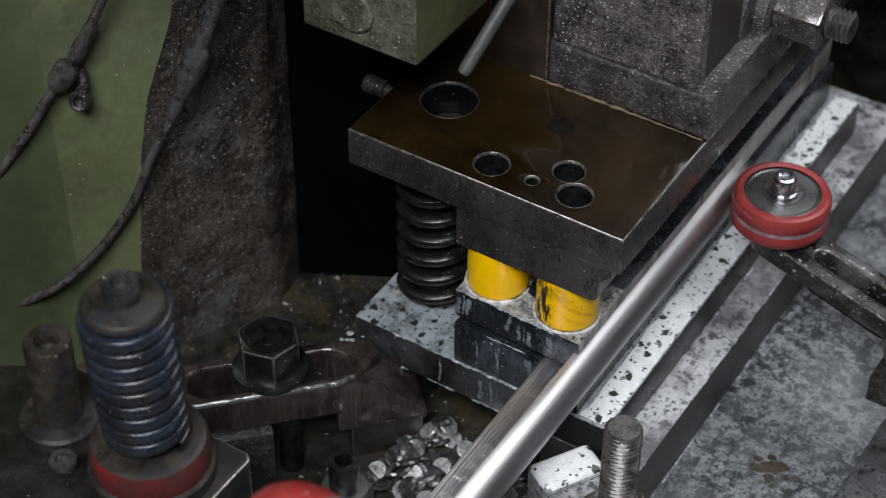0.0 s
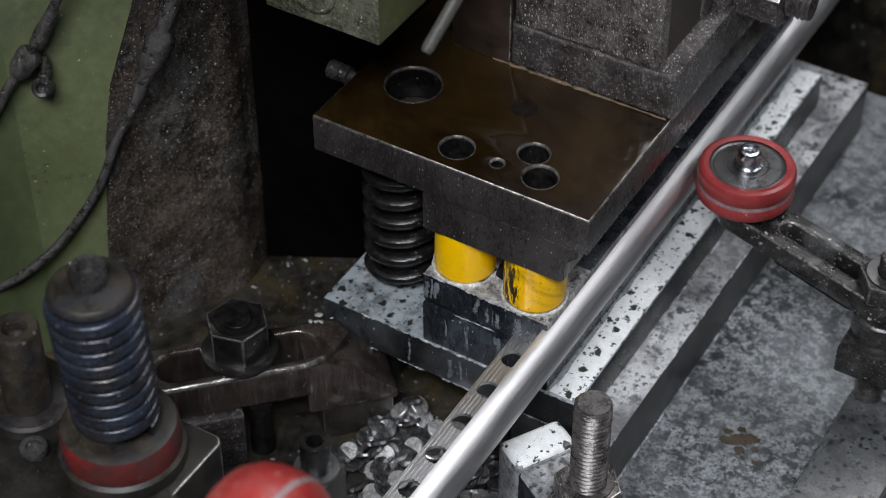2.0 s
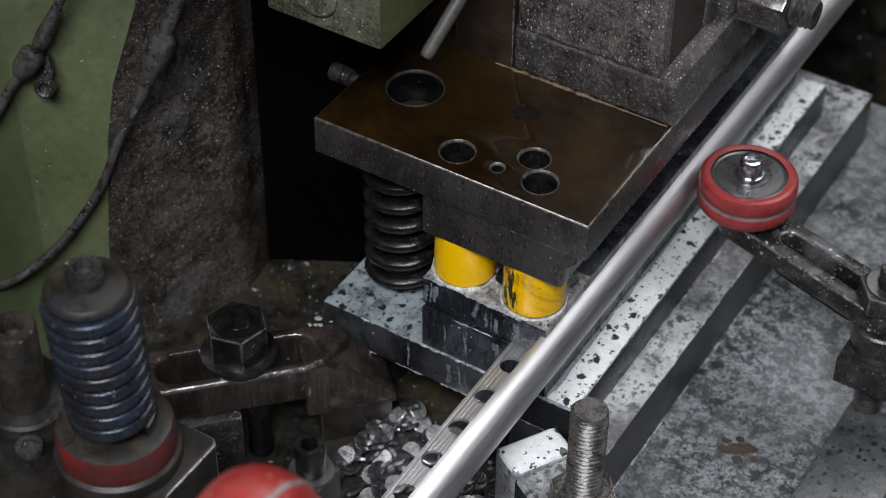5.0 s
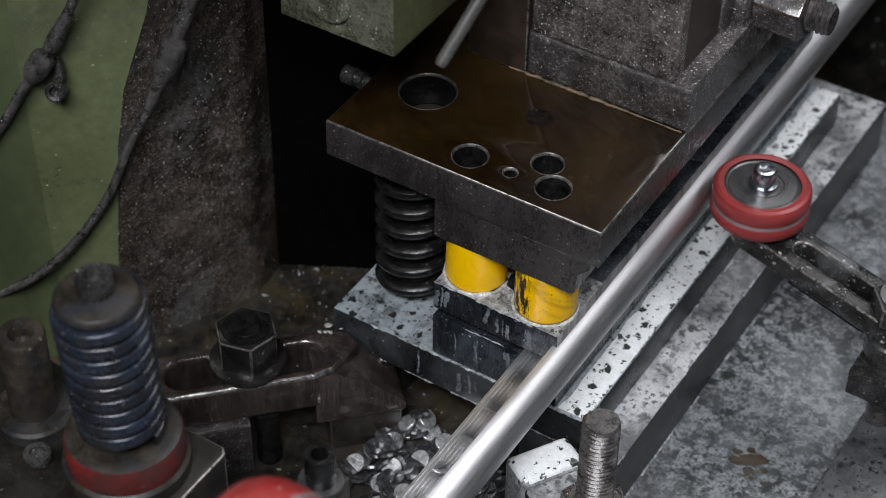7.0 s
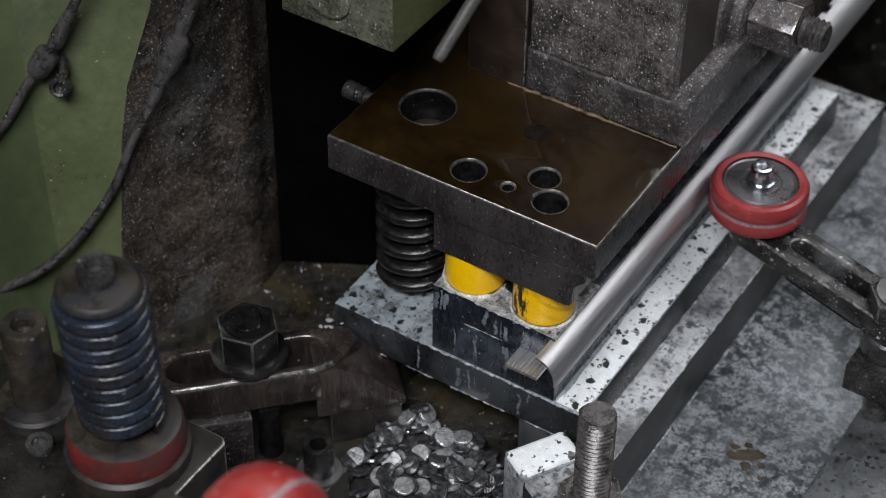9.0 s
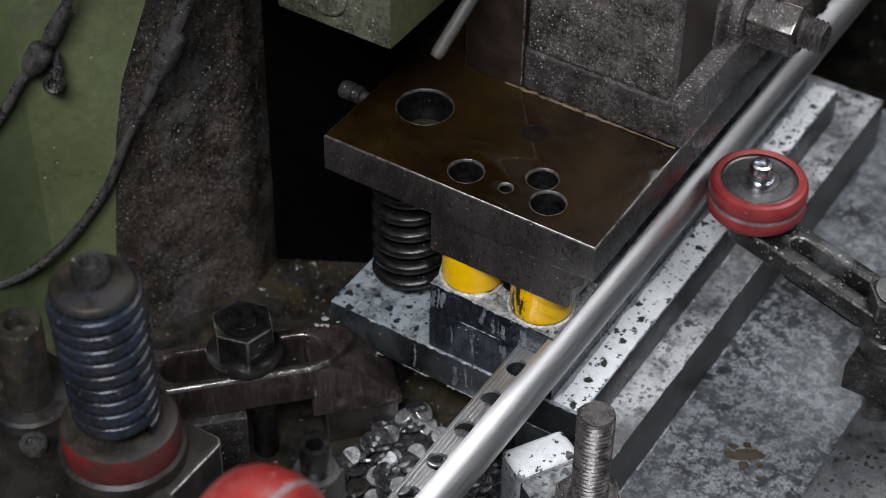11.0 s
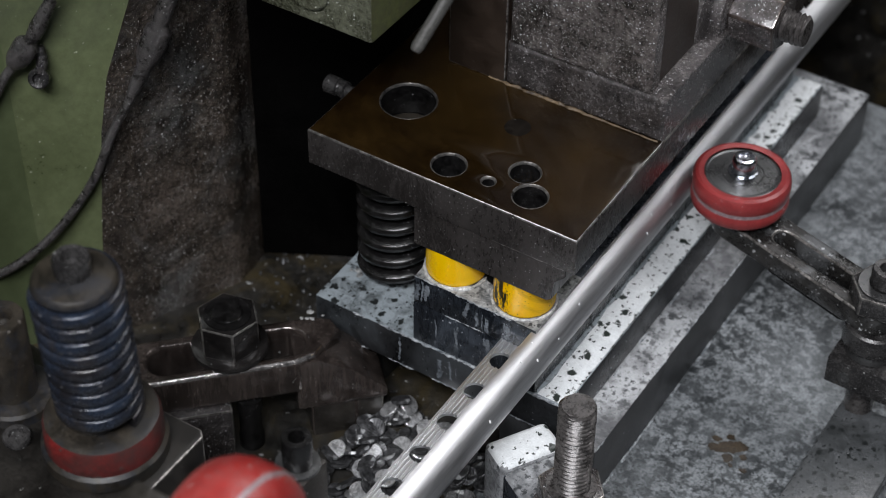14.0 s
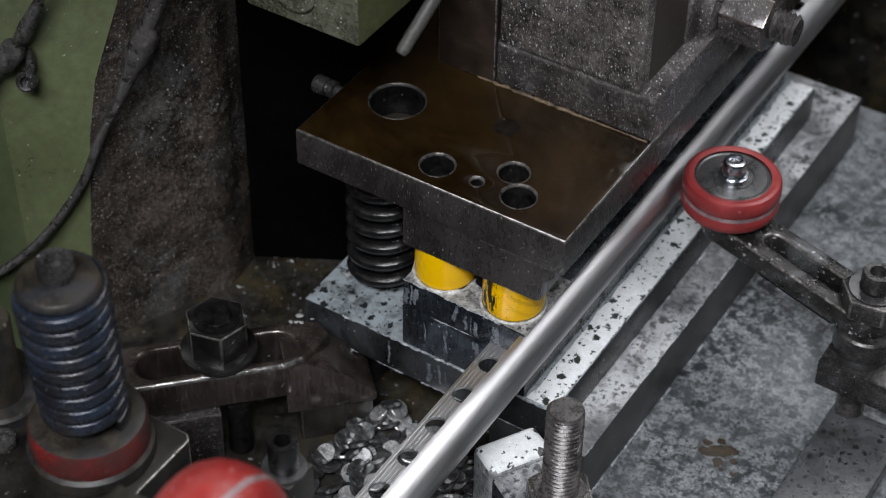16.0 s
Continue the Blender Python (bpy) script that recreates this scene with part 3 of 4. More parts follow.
# ---- lower die ----
def lower_die():
    t = thing("lower_die", "bolted lower die set wet with milky coolant", "die set")
    bm = bmesh.new()
    box(bm, 0, 126, 0, 262, -19, 0, 0.9)
    bm.normal_update()
    for f in bm.faces:
        f.material_index = 1 if f.normal.z < 0.7 else 0
    part("shoe", bm, [M["film_base"], M["shoe_side"]], t, "steel shoe under a torn film of grey coolant")
    bm = bmesh.new()
    rng = random.Random(5)
    n = 90
    left = [(112.9 + 1.3 * noise.noise((k * 0.35, 0.4, 2.0)) + (1.6 * rng.random() if k > 60 else 0.3 * rng.random()), 1.2 + 259.6 * k / n) for k in range(n + 1)]
    right = [(125.3, y) for x, y in reversed(left)]
    prism(bm, left + right, 0.1, 0.45)
    part("coolant_film", bm, M["film_white"], t, "thick white coolant film on the shoe's edge")
    bm = bmesh.new()
    box(bm, 51, 111.6, 0.4, 256, 0.3, 22.4, 0.7)
    part("die_block", bm, M["streak"], t, "blue-black die block with milky runs")


lower_die()


def crust(parent, x0, x1, y, z, size, seed, share=1.0):
    """A broken bead of dried coolant along an edge."""
    rng = random.Random(seed)
    x = x0
    while x < x1:
        step = rng.uniform(5, 16)
        if rng.random() < share:
            n = 12
            bm = bmesh.new()
            pts = [(x + step * i / n, y + 0.15 * rng.uniform(-1, 1), z + 0.25 * rng.uniform(-1, 1)) for i in range(n + 1)]
            tube(bm, pts, [size * (0.25 + rng.random()) * min(1, 0.3 + i / 3, 0.3 + (n - i) / 3) for i in range(n + 1)], 6)
            part("coolant_crust", bm, M["run"], parent)
        x += step * 0.97


def runs(parent, x0, x1, y, z_top, z_low, count, seed):
    """Dried runs of coolant down a front face."""
    rng = random.Random(seed)
    for k in range(count):
        x, w = rng.uniform(x0, x1), rng.uniform(0.4, 1.7)
        top, low = z_top - rng.uniform(0, 5), z_low + rng.random() ** 2 * (z_top - z_low) * 0.7
        n = 16
        pts = [(0.0, x + 1.2 * noise.noise((i * 0.15, k * 3.1, seed)), top + (low - top) * i / n) for i in range(n + 1)]
        bm = bmesh.new()
        tube(bm, [(px, 0.0, pz) for q, px, pz in pts], [w * rng.uniform(0.35, 1.0) * (1.0 if i < n else 0.4) for i in range(n + 1)], 6)
        for v in bm.verts:
            v.co.y = v.co.y * 0.08 + y * 0.001
        part("coolant_run", bm, M["thin_run"], parent)


DIE = bpy.data.objects["lower_die"]
crust(DIE, 20, 125, 0.1, -0.1, 0.62, 21, 0.95)
crust(DIE, 2, 125, 0.3, -18.8, 0.55, 22, 0.6)
crust(DIE, 51, 104, 0.25, 22.7, 0.34, 23, 0.75)
runs(DIE, 54, 100, 0.42, 20, 3, 7, 24)
runs(DIE, 30, 122, 0.02, -1, -17, 6, 25)


# ---- stripper plate with its urethane springs ----
def stripper():
    bm = bmesh.new()
    box(bm, 51, 110, 0.0, 250, 23.0, 38.0, 0.9)
    bmesh.ops.bisect_plane(bm, geom=bm.verts[:] + bm.edges[:] + bm.faces[:], plane_co=mm(0, 38, 0), plane_no=(0, 1, 0))
    bm.normal_update()
    for f in bm.faces:
        f.material_index = 1 if f.normal.z > 0.8 and f.calc_center_median().y < 0.038 else (2 if f.normal.x > 0.7 else 0)
    t = thing("stripper_plate", "dark stripper plate with white coolant on top", "stripper plate")
    part("plate", bm, [M["streak"], M["film_strip"], M["shear"]], t)
    for x, y in ((80.5, 19),):
        # Low near-black disc that draws a shaded recess.
        bm = bmesh.new()
        lathe(bm, [(5.2, 0), (5.2, 0.4), (3.9, 0.5), (3.8, 0.2)], Matrix.Translation(mm(x, y, 38.0)), 24)
        part("screw_recess", bm, M["gap"], t, "dark screw recess")
    rng = random.Random(61)
    for x, y in ((63.2, 14.0), (96.0, 14.2)):
        bm = bmesh.new()
        n = 70
        pts = [(x + 13.5 * math.cos(2 * math.pi * k / n), y + 13.3 * math.sin(2 * math.pi * k / n), 38.2) for k in range(n + 1)]
        tube(bm, pts, [max(0.15, 0.55 + 0.9 * noise.noise((k * 0.17, x, 2)) + 0.3 * rng.random()) for k in range(n + 1)], 8)
        part("foam_ring", bm, M["foam"], t, "white foam round a spring")
    crust(t, 51, 92, 0.1, 37.8, 0.5, 26, 0.8)
    runs(t, 52, 106, 0.02, 37, 24, 11, 27)
    return t


STRIPPER = stripper()


def urethane_spring(x, y, material, label, smeared=False):
    bm = bmesh.new()
    fine = 4 if smeared else 1
    rings = [(11.9, 38.05), (12.7, 38.9)] + [(13.15 - 0.0045 * (z / fine - 49) ** 2 * 0.4, z / fine) for z in range(40 * fine, 66 * fine + 1)] + [(11.8, 67)]
    lathe(bm, rings, Matrix.Translation(mm(x, y, 0)), 300 if smeared else 88)
    for f in bm.faces:
        c = f.calc_center_median() * 1000
        a = math.degrees(math.atan2(c.y - y, c.x - x)) % 360
        smear = noise.noise((a * 0.09, c.z * 0.12, 3.0)) + 0.6 * noise.noise((a * 0.3, c.z * 0.3, 1.0)) + 0.6 * noise.noise((a * 0.9, c.z * 0.9, 4.0))
        f.material_index = 1 if smeared and 212 < a < 268 and smear > 0.02 + 0.012 * abs(a - 240) - 0.25 else 0
    t = thing("urethane_spring", label, "spring", "urethane springs")
    part("body", bm, [material, M["grease"]], t)
    return t


SPRINGS = [urethane_spring(63.2, 14.0, M["urethane"], "clean yellow urethane spring on the stripper plate"),
           urethane_spring(96.0, 14.2, M["urethane_old"], "yellow urethane spring smeared with black grease", True)]


# ---- upper die: rides on the ram ----
def upper_die():
    t = thing("upper_die", "oily black upper die set bolted to the ram", "die set")
    holes = [(24.5, 38, 11.6), (60.5, 12.2, 6.9), (79, 12, 2.6), (88.5, 24.6, 6.2), (97.5, 13.2, 6.9)]
    bm = plate_with_holes("plate", [(0, 0), (126, 0), (126, 256), (0, 256)], holes, 77.6, 96, None, 1.1)
    bm.normal_update()
    for f in bm.faces:
        # Bevels are coloured bright where the plate's edges catch the light.
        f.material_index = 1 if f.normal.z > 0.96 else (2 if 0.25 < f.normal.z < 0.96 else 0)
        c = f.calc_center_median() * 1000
        # Near-black bore walls put the shade inside the holes into colour.
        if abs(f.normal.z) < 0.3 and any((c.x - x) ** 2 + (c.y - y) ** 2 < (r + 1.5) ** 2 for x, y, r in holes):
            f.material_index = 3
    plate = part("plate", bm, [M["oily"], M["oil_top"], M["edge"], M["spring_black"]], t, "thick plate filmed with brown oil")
    for x, y, r in holes:
        bm = bmesh.new()
        lathe(bm, [(r + 0.75, 95.9), (r + 0.7, 96.08), (r + 0.45, 96.06), (r - 0.05, 95.4), (r - 0.1, 94.9)], Matrix.Translation(mm(x, y, 0)), 40, False)
        part("hole_rim", bm, M["edge"], plate, "worn chamfer of a hole with its glint coloured in")
        bm = bmesh.new()
        deep = 80.5
        lathe(bm, [(r * 0.99, deep - 3), (r * 0.98, deep), (r * 0.55, deep + 0.2), (r * 0.5, deep - 1.8), (0.1, deep - 2)], Matrix.Translation(mm(x, y, 0)), 28)
        part("sunk_screw", bm, M["cap"] if r != 6.2 else M["urethane_old"], plate, "screw sunk in a counterbore")
    bm = bmesh.new()
    lathe(bm, [(5.6, 95.9), (5.5, 96.06), (5.0, 96.1), (0.2, 96.1)], Matrix.Translation(mm(71.5, 47.5, 0)), 30)
    part("plug", bm, M["brown"], plate, "dark plugged hole")
    # punch holder below
    bm = bmesh.new()
    prof = [(51, 57.4), (113.5, 57.4), (116, 59), (116.5, 69.5), (121.5, 73.5), (121.5, 78.2), (51, 78.2)]
    front = [bm.verts.new(mm(x, 0.9, z)) for x, z in prof]
    back = [bm.verts.new(mm(x, 250, z)) for x, z in prof]
    fs = [bm.faces.new(front), bm.faces.new(list(reversed(back)))]
    for i in range(len(prof)):
        j = (i + 1) % len(prof)
        fs.append(bm.faces.new((front[i], back[i], back[j], front[j])))
    bmesh.ops.bevel(bm, geom=list({e for f in fs for e in f.edges}), offset=0.0005, segments=2, affect="EDGES")
    bm.normal_update()
    for f in bm.faces:
        # Right side takes the steel with the reflection in its colour.
        f.material_index = 1 if f.normal.x > 0.5 else 0
    holder = part("punch_holder", bm, [M["oily"], M["shear"]], t, "dark punch holder with a streaked side lightened for reflections")
    bm = bmesh.new()
    rng = random.Random(14)
    tube(bm, [(88 + i, 0.5 + 0.3 * rng.random(), 77.9 - 0.25 * rng.random()) for i in range(34)], [0.12 + 0.26 * rng.random() for i in range(34)], 6)
    part("worn_seam", bm, M["edge"], holder, "scraped bright seam under the plate")
    # block above: lip, body, rough panel
    bm = bmesh.new()
    rough_slab(bm, 52.2, 125.7, 70.3, 256, 96.2, 117, 0.9, 0.28, 1.6)
    part("lip", bm, M["lip"], t, "long worn foot of the ram block")
    bm = bmesh.new()
    prism(bm, [(24, 69.8), (52, 69.8), (52, 112), (24, 112)], 96.2, 262, None, 0.7, 2, 1)
    part("brown_cheek", bm, [M["ram_brown"], M["edge"]], t, "smooth brown cheek of the ram block")
    bm = bmesh.new()
    box(bm, 52.1, 117.4, 75, 112, 116.5, 260, 1.2)
    part("ram_block", bm, M["ram_brown"], t, "dark ram block")
    bm = bmesh.new()
    rough_slab(bm, 53, 118.3, 70.9, 78, 117.1, 255, 0.85, 0.55)
    part("rough_panel", bm, M["cast"], t, "pitted casting of the ram block")
    bm = bmesh.new()
    n = 150
    rng = random.Random(4)
    pts = [(44 + (124 - 44) * i / n, 69.9 - 0.5 * noise.noise((i * 0.13, 2, 5)), 96.3) for i in range(n + 1)]
    tube(bm, pts, [max(0.12, 0.25 + 1.0 * math.sin(math.pi * min(1, 1.25 * i / n)) * (0.45 + 0.6 * noise.noise((i * 0.21, 7, 1))) + 0.25 * rng.random()) for i in range(n + 1)], 6)
    part("sealant_bead", bm, M["sealant"], t, "tan bead of grime along the joint")
    # cross bolt with boss, washer and nut
    ax = Matrix.Translation(mm(0, 138, 122)) @ Matrix.Rotation(radians(90), 4, "Y")
    bm = bmesh.new()
    lathe(bm, [(27, 98), (28.5, 99), (28.5, 116), (27, 118), (17, 118.6), (17, 123.4), (16, 124)], ax, 44)
    boss = part("boss", bm, M["lip"], t, "round boss and washer")
    bm = bmesh.new()
    prism(bm, hexagon(22.5, 12), 124, 145, ax, 0.9, 2, 1)
    part("nut", bm, [M["lip"], M["forged"]], boss, "tall black hex nut")
    bm = bmesh.new()
    threaded(bm, 7.2, 110, 155, 2.2, ax)
    part("stud", bm, M["thread"], boss, "threaded stud end")
    # side screw on the plate
    ax = Matrix.Translation(mm(-17, 38, 88)) @ Matrix.Rotation(radians(90), 4, "Y")
    bm = bmesh.new()
    lathe(bm, [(3.6, 0), (4.1, 0.6), (4.1, 6), (3.4, 6.4), (3.2, 7.5), (3.9, 7.8), (3.9, 10), (2.6, 10.4), (2.6, 18)], ax, 24)
    part("side_screw", bm, M["black"], plate, "black socket screw in the plate's edge")
    return t


UPPER = upper_die()


def guide_spring():
    """Black return spring round a guide post: rings that ride up and down with the plate."""
    t = thing("return_spring", "greasy black coil spring between the die plates", "spring")
    bm = bmesh.new()
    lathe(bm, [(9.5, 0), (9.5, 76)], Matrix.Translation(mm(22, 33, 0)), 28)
    # Post coloured near-black for the shade inside the coil.
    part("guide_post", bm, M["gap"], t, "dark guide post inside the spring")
    bm = bmesh.new()
    coil(bm, 14.4, 3.7, -5.5, 5.5, 1.0, None, 44, 12, 0.85)
    me = mesh_of("coil_turn", bm, M["spring_black"])
    rings = []
    for k in range(7):
        ob = new("coil_turn", me)
        ob.parent = t
        ob.location = mm(22, 33, 6 + 11 * k)
        rings.append(ob)
    return rings


RINGS = guide_spring()


# ---- green block and nozzle above ----
def green_block():
    t = thing("green_block", "chipped green painted block over the die", "machine block")
    bm = bmesh.new()
    box(bm, -3, 47.6, -21.9, 62, 168.4, 330, 1.2)
    bm.normal_update()
    for f in bm.faces:
        f.material_index = 1 if f.normal.x > 0.7 else 0
    part("body", bm, [M["green_block"], M["green_clean"]], t)
    bm = bmesh.new()
    ax = Matrix.Translation(mm(20, -21.9, 184)) @ Matrix.Rotation(radians(90), 4, "X")
    lathe(bm, [(9.4, -0.5), (9.4, 1.5), (8.6, 2.2), (2, 2.4)], ax, 36)
    part("plug", bm, M["green_block"], t, "round painted plug")


green_block()


def nozzle():
    bm = bmesh.new()
    tip, top = Vector(NOZZLE_TIP), Vector(NOZZLE_TOP)
    d = top - tip
    tube(bm, [tip, tip + d * 0.015, tip + d * 0.5, tip + d * 1.0], [1.7, 2.2, 2.4, 2.6], 20)
    solid("air_nozzle", bm, M["nozzle"], "thin grey air nozzle tube over the die", "nozzle")


NOZZLE_TIP, NOZZLE_TOP = (85.0, -51.0, 199.0), (106.0, 30.0, 283.0)
nozzle()


# ---- aluminium trim bars ----
PITCH, HEAD, FIRST, LENGTH = 20.0, -12.0, 25.0, 1331.0


def bar_mesh():
    """A quarter-round tile trim: ribbed flange with punched holes and a curved nose."""
    def cell(hole):
        bm = bmesh.new()
        n, x0, x1 = 9, 94.6, 109.5
        xs = []
        for i in range(n):
            a, w = x0 + (x1 - x0) * i / n, (x1 - x0) / n
            xs += [(a, 24.3), (a + w * 0.50, 24.3), (a + w * 0.58, 23.75), (a + w * 0.92, 23.75)]
        sec = xs + [(x1, 24.3), (x1, 22.6), (x0, 22.6)]
        a = [bm.verts.new(mm(x, 0, z)) for x, z in sec]
        b = [bm.verts.new(mm(x, PITCH, z)) for x, z in sec]
        bm.faces.new(a), bm.faces.new(list(reversed(b)))
        for i in range(len(sec)):
            j = (i + 1) % len(sec)
            bm.faces.new((a[i], b[i], b[j], a[j]))
        bmesh.ops.recalc_face_normals(bm, faces=bm.faces)
        me = bpy.data.meshes.new("flange_cell")
        bm.to_mesh(me)
        bm.free()
        if not hole:
            return me
        base, cut = new("flange_cell", me), bmesh.new()
        lathe(cut, [(4.6, 18), (4.6, 30)], Matrix.Translation(mm(101.0, PITCH / 2, 0)), 28)
        cm = bpy.data.meshes.new("flange_cut")
        bmesh.ops.recalc_face_normals(cut, faces=cut.faces)
        cut.to_mesh(cm)
        cut.free()
        tool = new("flange_cut", cm)
        mod = base.modifiers.new("cut", "BOOLEAN")
        mod.operation, mod.object, mod.solver = "DIFFERENCE", tool, "EXACT"
        out = bpy.data.meshes.new_from_object(base.evaluated_get(bpy.context.evaluated_depsgraph_get()))
        bpy.data.objects.remove(base), bpy.data.objects.remove(tool)
        return out

    bm = bmesh.new()
    plain, holed = cell(False), cell(True)
    n = int((LENGTH - 15) // PITCH)
    for k in range(-1, n + 1):
        was = len(bm.verts)
        bm.from_mesh(plain if k < 0 or k == n else holed)
        bm.verts.ensure_lookup_table()
        y0 = FIRST - PITCH / 2 + k * PITCH
        for v in bm.verts[was:]:
            y = v.co.y + y0 * 0.001
            if k < 0:
                y = min(max(y, 0.0), (FIRST - PITCH / 2) * 0.001) if v.co.y > 0.001 else 0.0
            v.co.y = min(y, LENGTH * 0.001)
    bm.normal_update()
    inner = [f for f in bm.faces if abs(f.normal.y) > 0.99 and len(f.verts) > 20 and 0.001 < f.calc_center_median().y < LENGTH * 0.001 - 0.001]
    bmesh.ops.delete(bm, geom=inner, context="FACES_ONLY")
    bmesh.ops.remove_doubles(bm, verts=bm.verts, dist=2e-6)
    flange = mesh_of("flange", bm, M["alu"])
    bm = bmesh.new()
    cx, cz, r = 107.9, 25.0, 10.6
    arc = [(cx + r * math.cos(a), cz + r * math.sin(a)) for a in (radians(v) for v in range(-11, 88, 7))]
    inner = [(cx + (r - 1.2) * math.cos(a), cz + (r - 1.2) * math.sin(a)) for a in (radians(v) for v in range(87, -12, -7))]
    sec = arc + inner
    a = [bm.verts.new(mm(x, 0, z)) for x, z in sec]
    b = [bm.verts.new(mm(x, LENGTH, z)) for x, z in sec]
    h = len(arc)
    for i in range(len(sec)):
        j = (i + 1) % len(sec)
        bm.faces.new((a[i], b[i], b[j], a[j]))
    for i in range(h - 1):
        bm.faces.new((a[i], a[i + 1], a[len(sec) - 2 - i], a[len(sec) - 1 - i]))
        bm.faces.new((b[i], b[i + 1], b[len(sec) - 2 - i], b[len(sec) - 1 - i]))
    return flange, mesh_of("nose", bm, M["alu"])


def bars():
    flange, nose = bar_mesh()
    out = []
    for k in range(5):
        t = thing("trim_bar", "silver aluminium quarter-round tile trim with punched holes", "metal trim", "trim bars")
        for name, me in (("flange", flange), ("nose", nose)):
            ob = new(name, me)
            ob.parent = t
        out.append(t)
    return out


BARS = bars()


# ---- rollers ----
def roller(at, size=1.0, crown=False):
    t = thing("guide_roller", "red polyurethane guide roller with grey bearing hub", "roller", "guide rollers", at=at)
    bm = bmesh.new()
    lathe(bm, [(17.0, 8.6), (19.4, 9), (20.8, 8.4), (21.6, 7.0), (21.9, 5.0), (21.8, 2.6), (21.3, 1.3), (21.1, 0.6), (21.1, -0.6), (21.3, -1.3), (21.8, -2.4), (21.9, -4.2), (21.5, -6.2), (20.4, -7.6), (17, -7.8)], Matrix.Scale(size, 4), 64, False)
    if crown:
        bm.clear()
        lathe(bm, [(13.0, 9.2), (16.5, 9.0), (18.6, 8.0), (20.4, 6.0), (21.5, 3.4), (21.9, 0.6), (21.8, -2.5), (21.1, -5.5), (19.6, -7.9), (17, -9), (13, -9.2)], Matrix.Scale(size, 4), 72, False)
    tyre = part("tyre", bm, M["red_worn"] if crown else M["red"], t, "red tyre")
    bm = bmesh.new()
    band = [(21.25, 1.0), (21.2, 0.6), (21.2, -0.6), (21.25, -1.0)] if not crown else [(20.95, 4.9), (21.2, 4.6), (21.42, 3.9), (21.35, 3.6)]
    lathe(bm, band, Matrix.Scale(size, 4), 64, False)
    part("worn_band", bm, M["greyline"], tyre, "grey worn band round the tyre")
    bm = bmesh.new()
    lathe(bm, [(17.2, -8), (17.2, 7.6), (16.2, 8.0), (15.6, 7.7), (15.2, 7.7), (14.8, 8.0), (9.6, 8.1), (9.3, 7.8), (8.9, 7.8), (8.6, 8.2), (5.5, 8.3), (5.4, 8)], Matrix.Scale(size, 4), 48)
    hub = part("hub", bm, M["hub"], t, "grey ball bearing hub")
    bm = bmesh.new()
    lathe(bm, [(6.6, 8.6), (6.6, 9.9), (5.3, 10), (5.2, 16.2), (4.6, 17.2), (3.4, 17.4), (3.2, 16.2), (0.1, 16.0)], Matrix.Scale(size, 4), 28)
    part("axle_bolt", bm, M["zinc"], hub, "bright zinc plated bolt")
    return t


ROLLER = roller(pose(0.1398, 0.1299, 0.0342))
ROLLER_FRONT = roller(pose(0.1355, -0.2302, 0.1471, 0, 90, 3), 1.5, True)


def roller_stand():
    t = thing("roller_stand", "dark steel stand under the front roller", "stand")
    bm = bmesh.new()
    ax = Matrix.Translation(mm(135.5, -230.2, 147.1)) @ Euler([0, radians(90), radians(3)]).to_matrix().to_4x4()
    lathe(bm, [(6, -34), (6, 14)], ax, 24)
    part("axle", bm, M["black"], t)
    end = ax @ mm(0, 0, -30)
    bm = bmesh.new()
    x, y, z = end * 1000
    box(bm, x - 7, x + 7, y - 9, y + 9, -50, z + 9, 1.5)
    part("post", bm, M["grime"], t)


roller_stand()


def slot_outline(c0, c1, r, n=12):
    """A stadium in plan between two centres."""
    d = Vector(c1) - Vector(c0)
    a0 = math.atan2(d.y, d.x)
    pts = [(c1[0] + r * math.cos(a0 - math.pi / 2 + math.pi * k / n), c1[1] + r * math.sin(a0 - math.pi / 2 + math.pi * k / n)) for k in range(n + 1)]
    return pts + [(c0[0] + r * math.cos(a0 + math.pi / 2 + math.pi * k / n), c0[1] + r * math.sin(a0 + math.pi / 2 + math.pi * k / n)) for k in range(n + 1)]


def plate_with_slot(outline, slot, z0, z1, bevel):
    """A plate in plan with one long slot."""
    cu = bpy.data.curves.new("slotted", "CURVE")
    cu.dimensions, cu.fill_mode = "2D", "BOTH"
    for pts in (outline, slot):
        s = cu.splines.new("POLY")
        s.points.add(len(pts) - 1)
        for q, (x, y) in zip(s.points, pts):
            q.co = (x * 0.001, y * 0.001, 0, 1)
        s.use_cyclic_u = True
    cu.extrude, cu.bevel_depth, cu.bevel_resolution, cu.offset = (z1 - z0) * 0.0005 - bevel * 0.001, bevel * 0.001, 3, -bevel * 0.001
    tmp = bpy.data.objects.new("slotted", cu)
    scene.collection.objects.link(tmp)
    me = bpy.data.meshes.new_from_object(tmp.evaluated_get(bpy.context.evaluated_depsgraph_get()))
    bpy.data.objects.remove(tmp)
    bpy.data.curves.remove(cu)
    bm = bmesh.new()
    bm.from_mesh(me)
    bpy.data.meshes.remove(me)
    bmesh.ops.remove_doubles(bm, verts=bm.verts, dist=1e-6)
    bmesh.ops.translate(bm, verts=bm.verts, vec=mm(0, 0, (z0 + z1) / 2))
    return bm


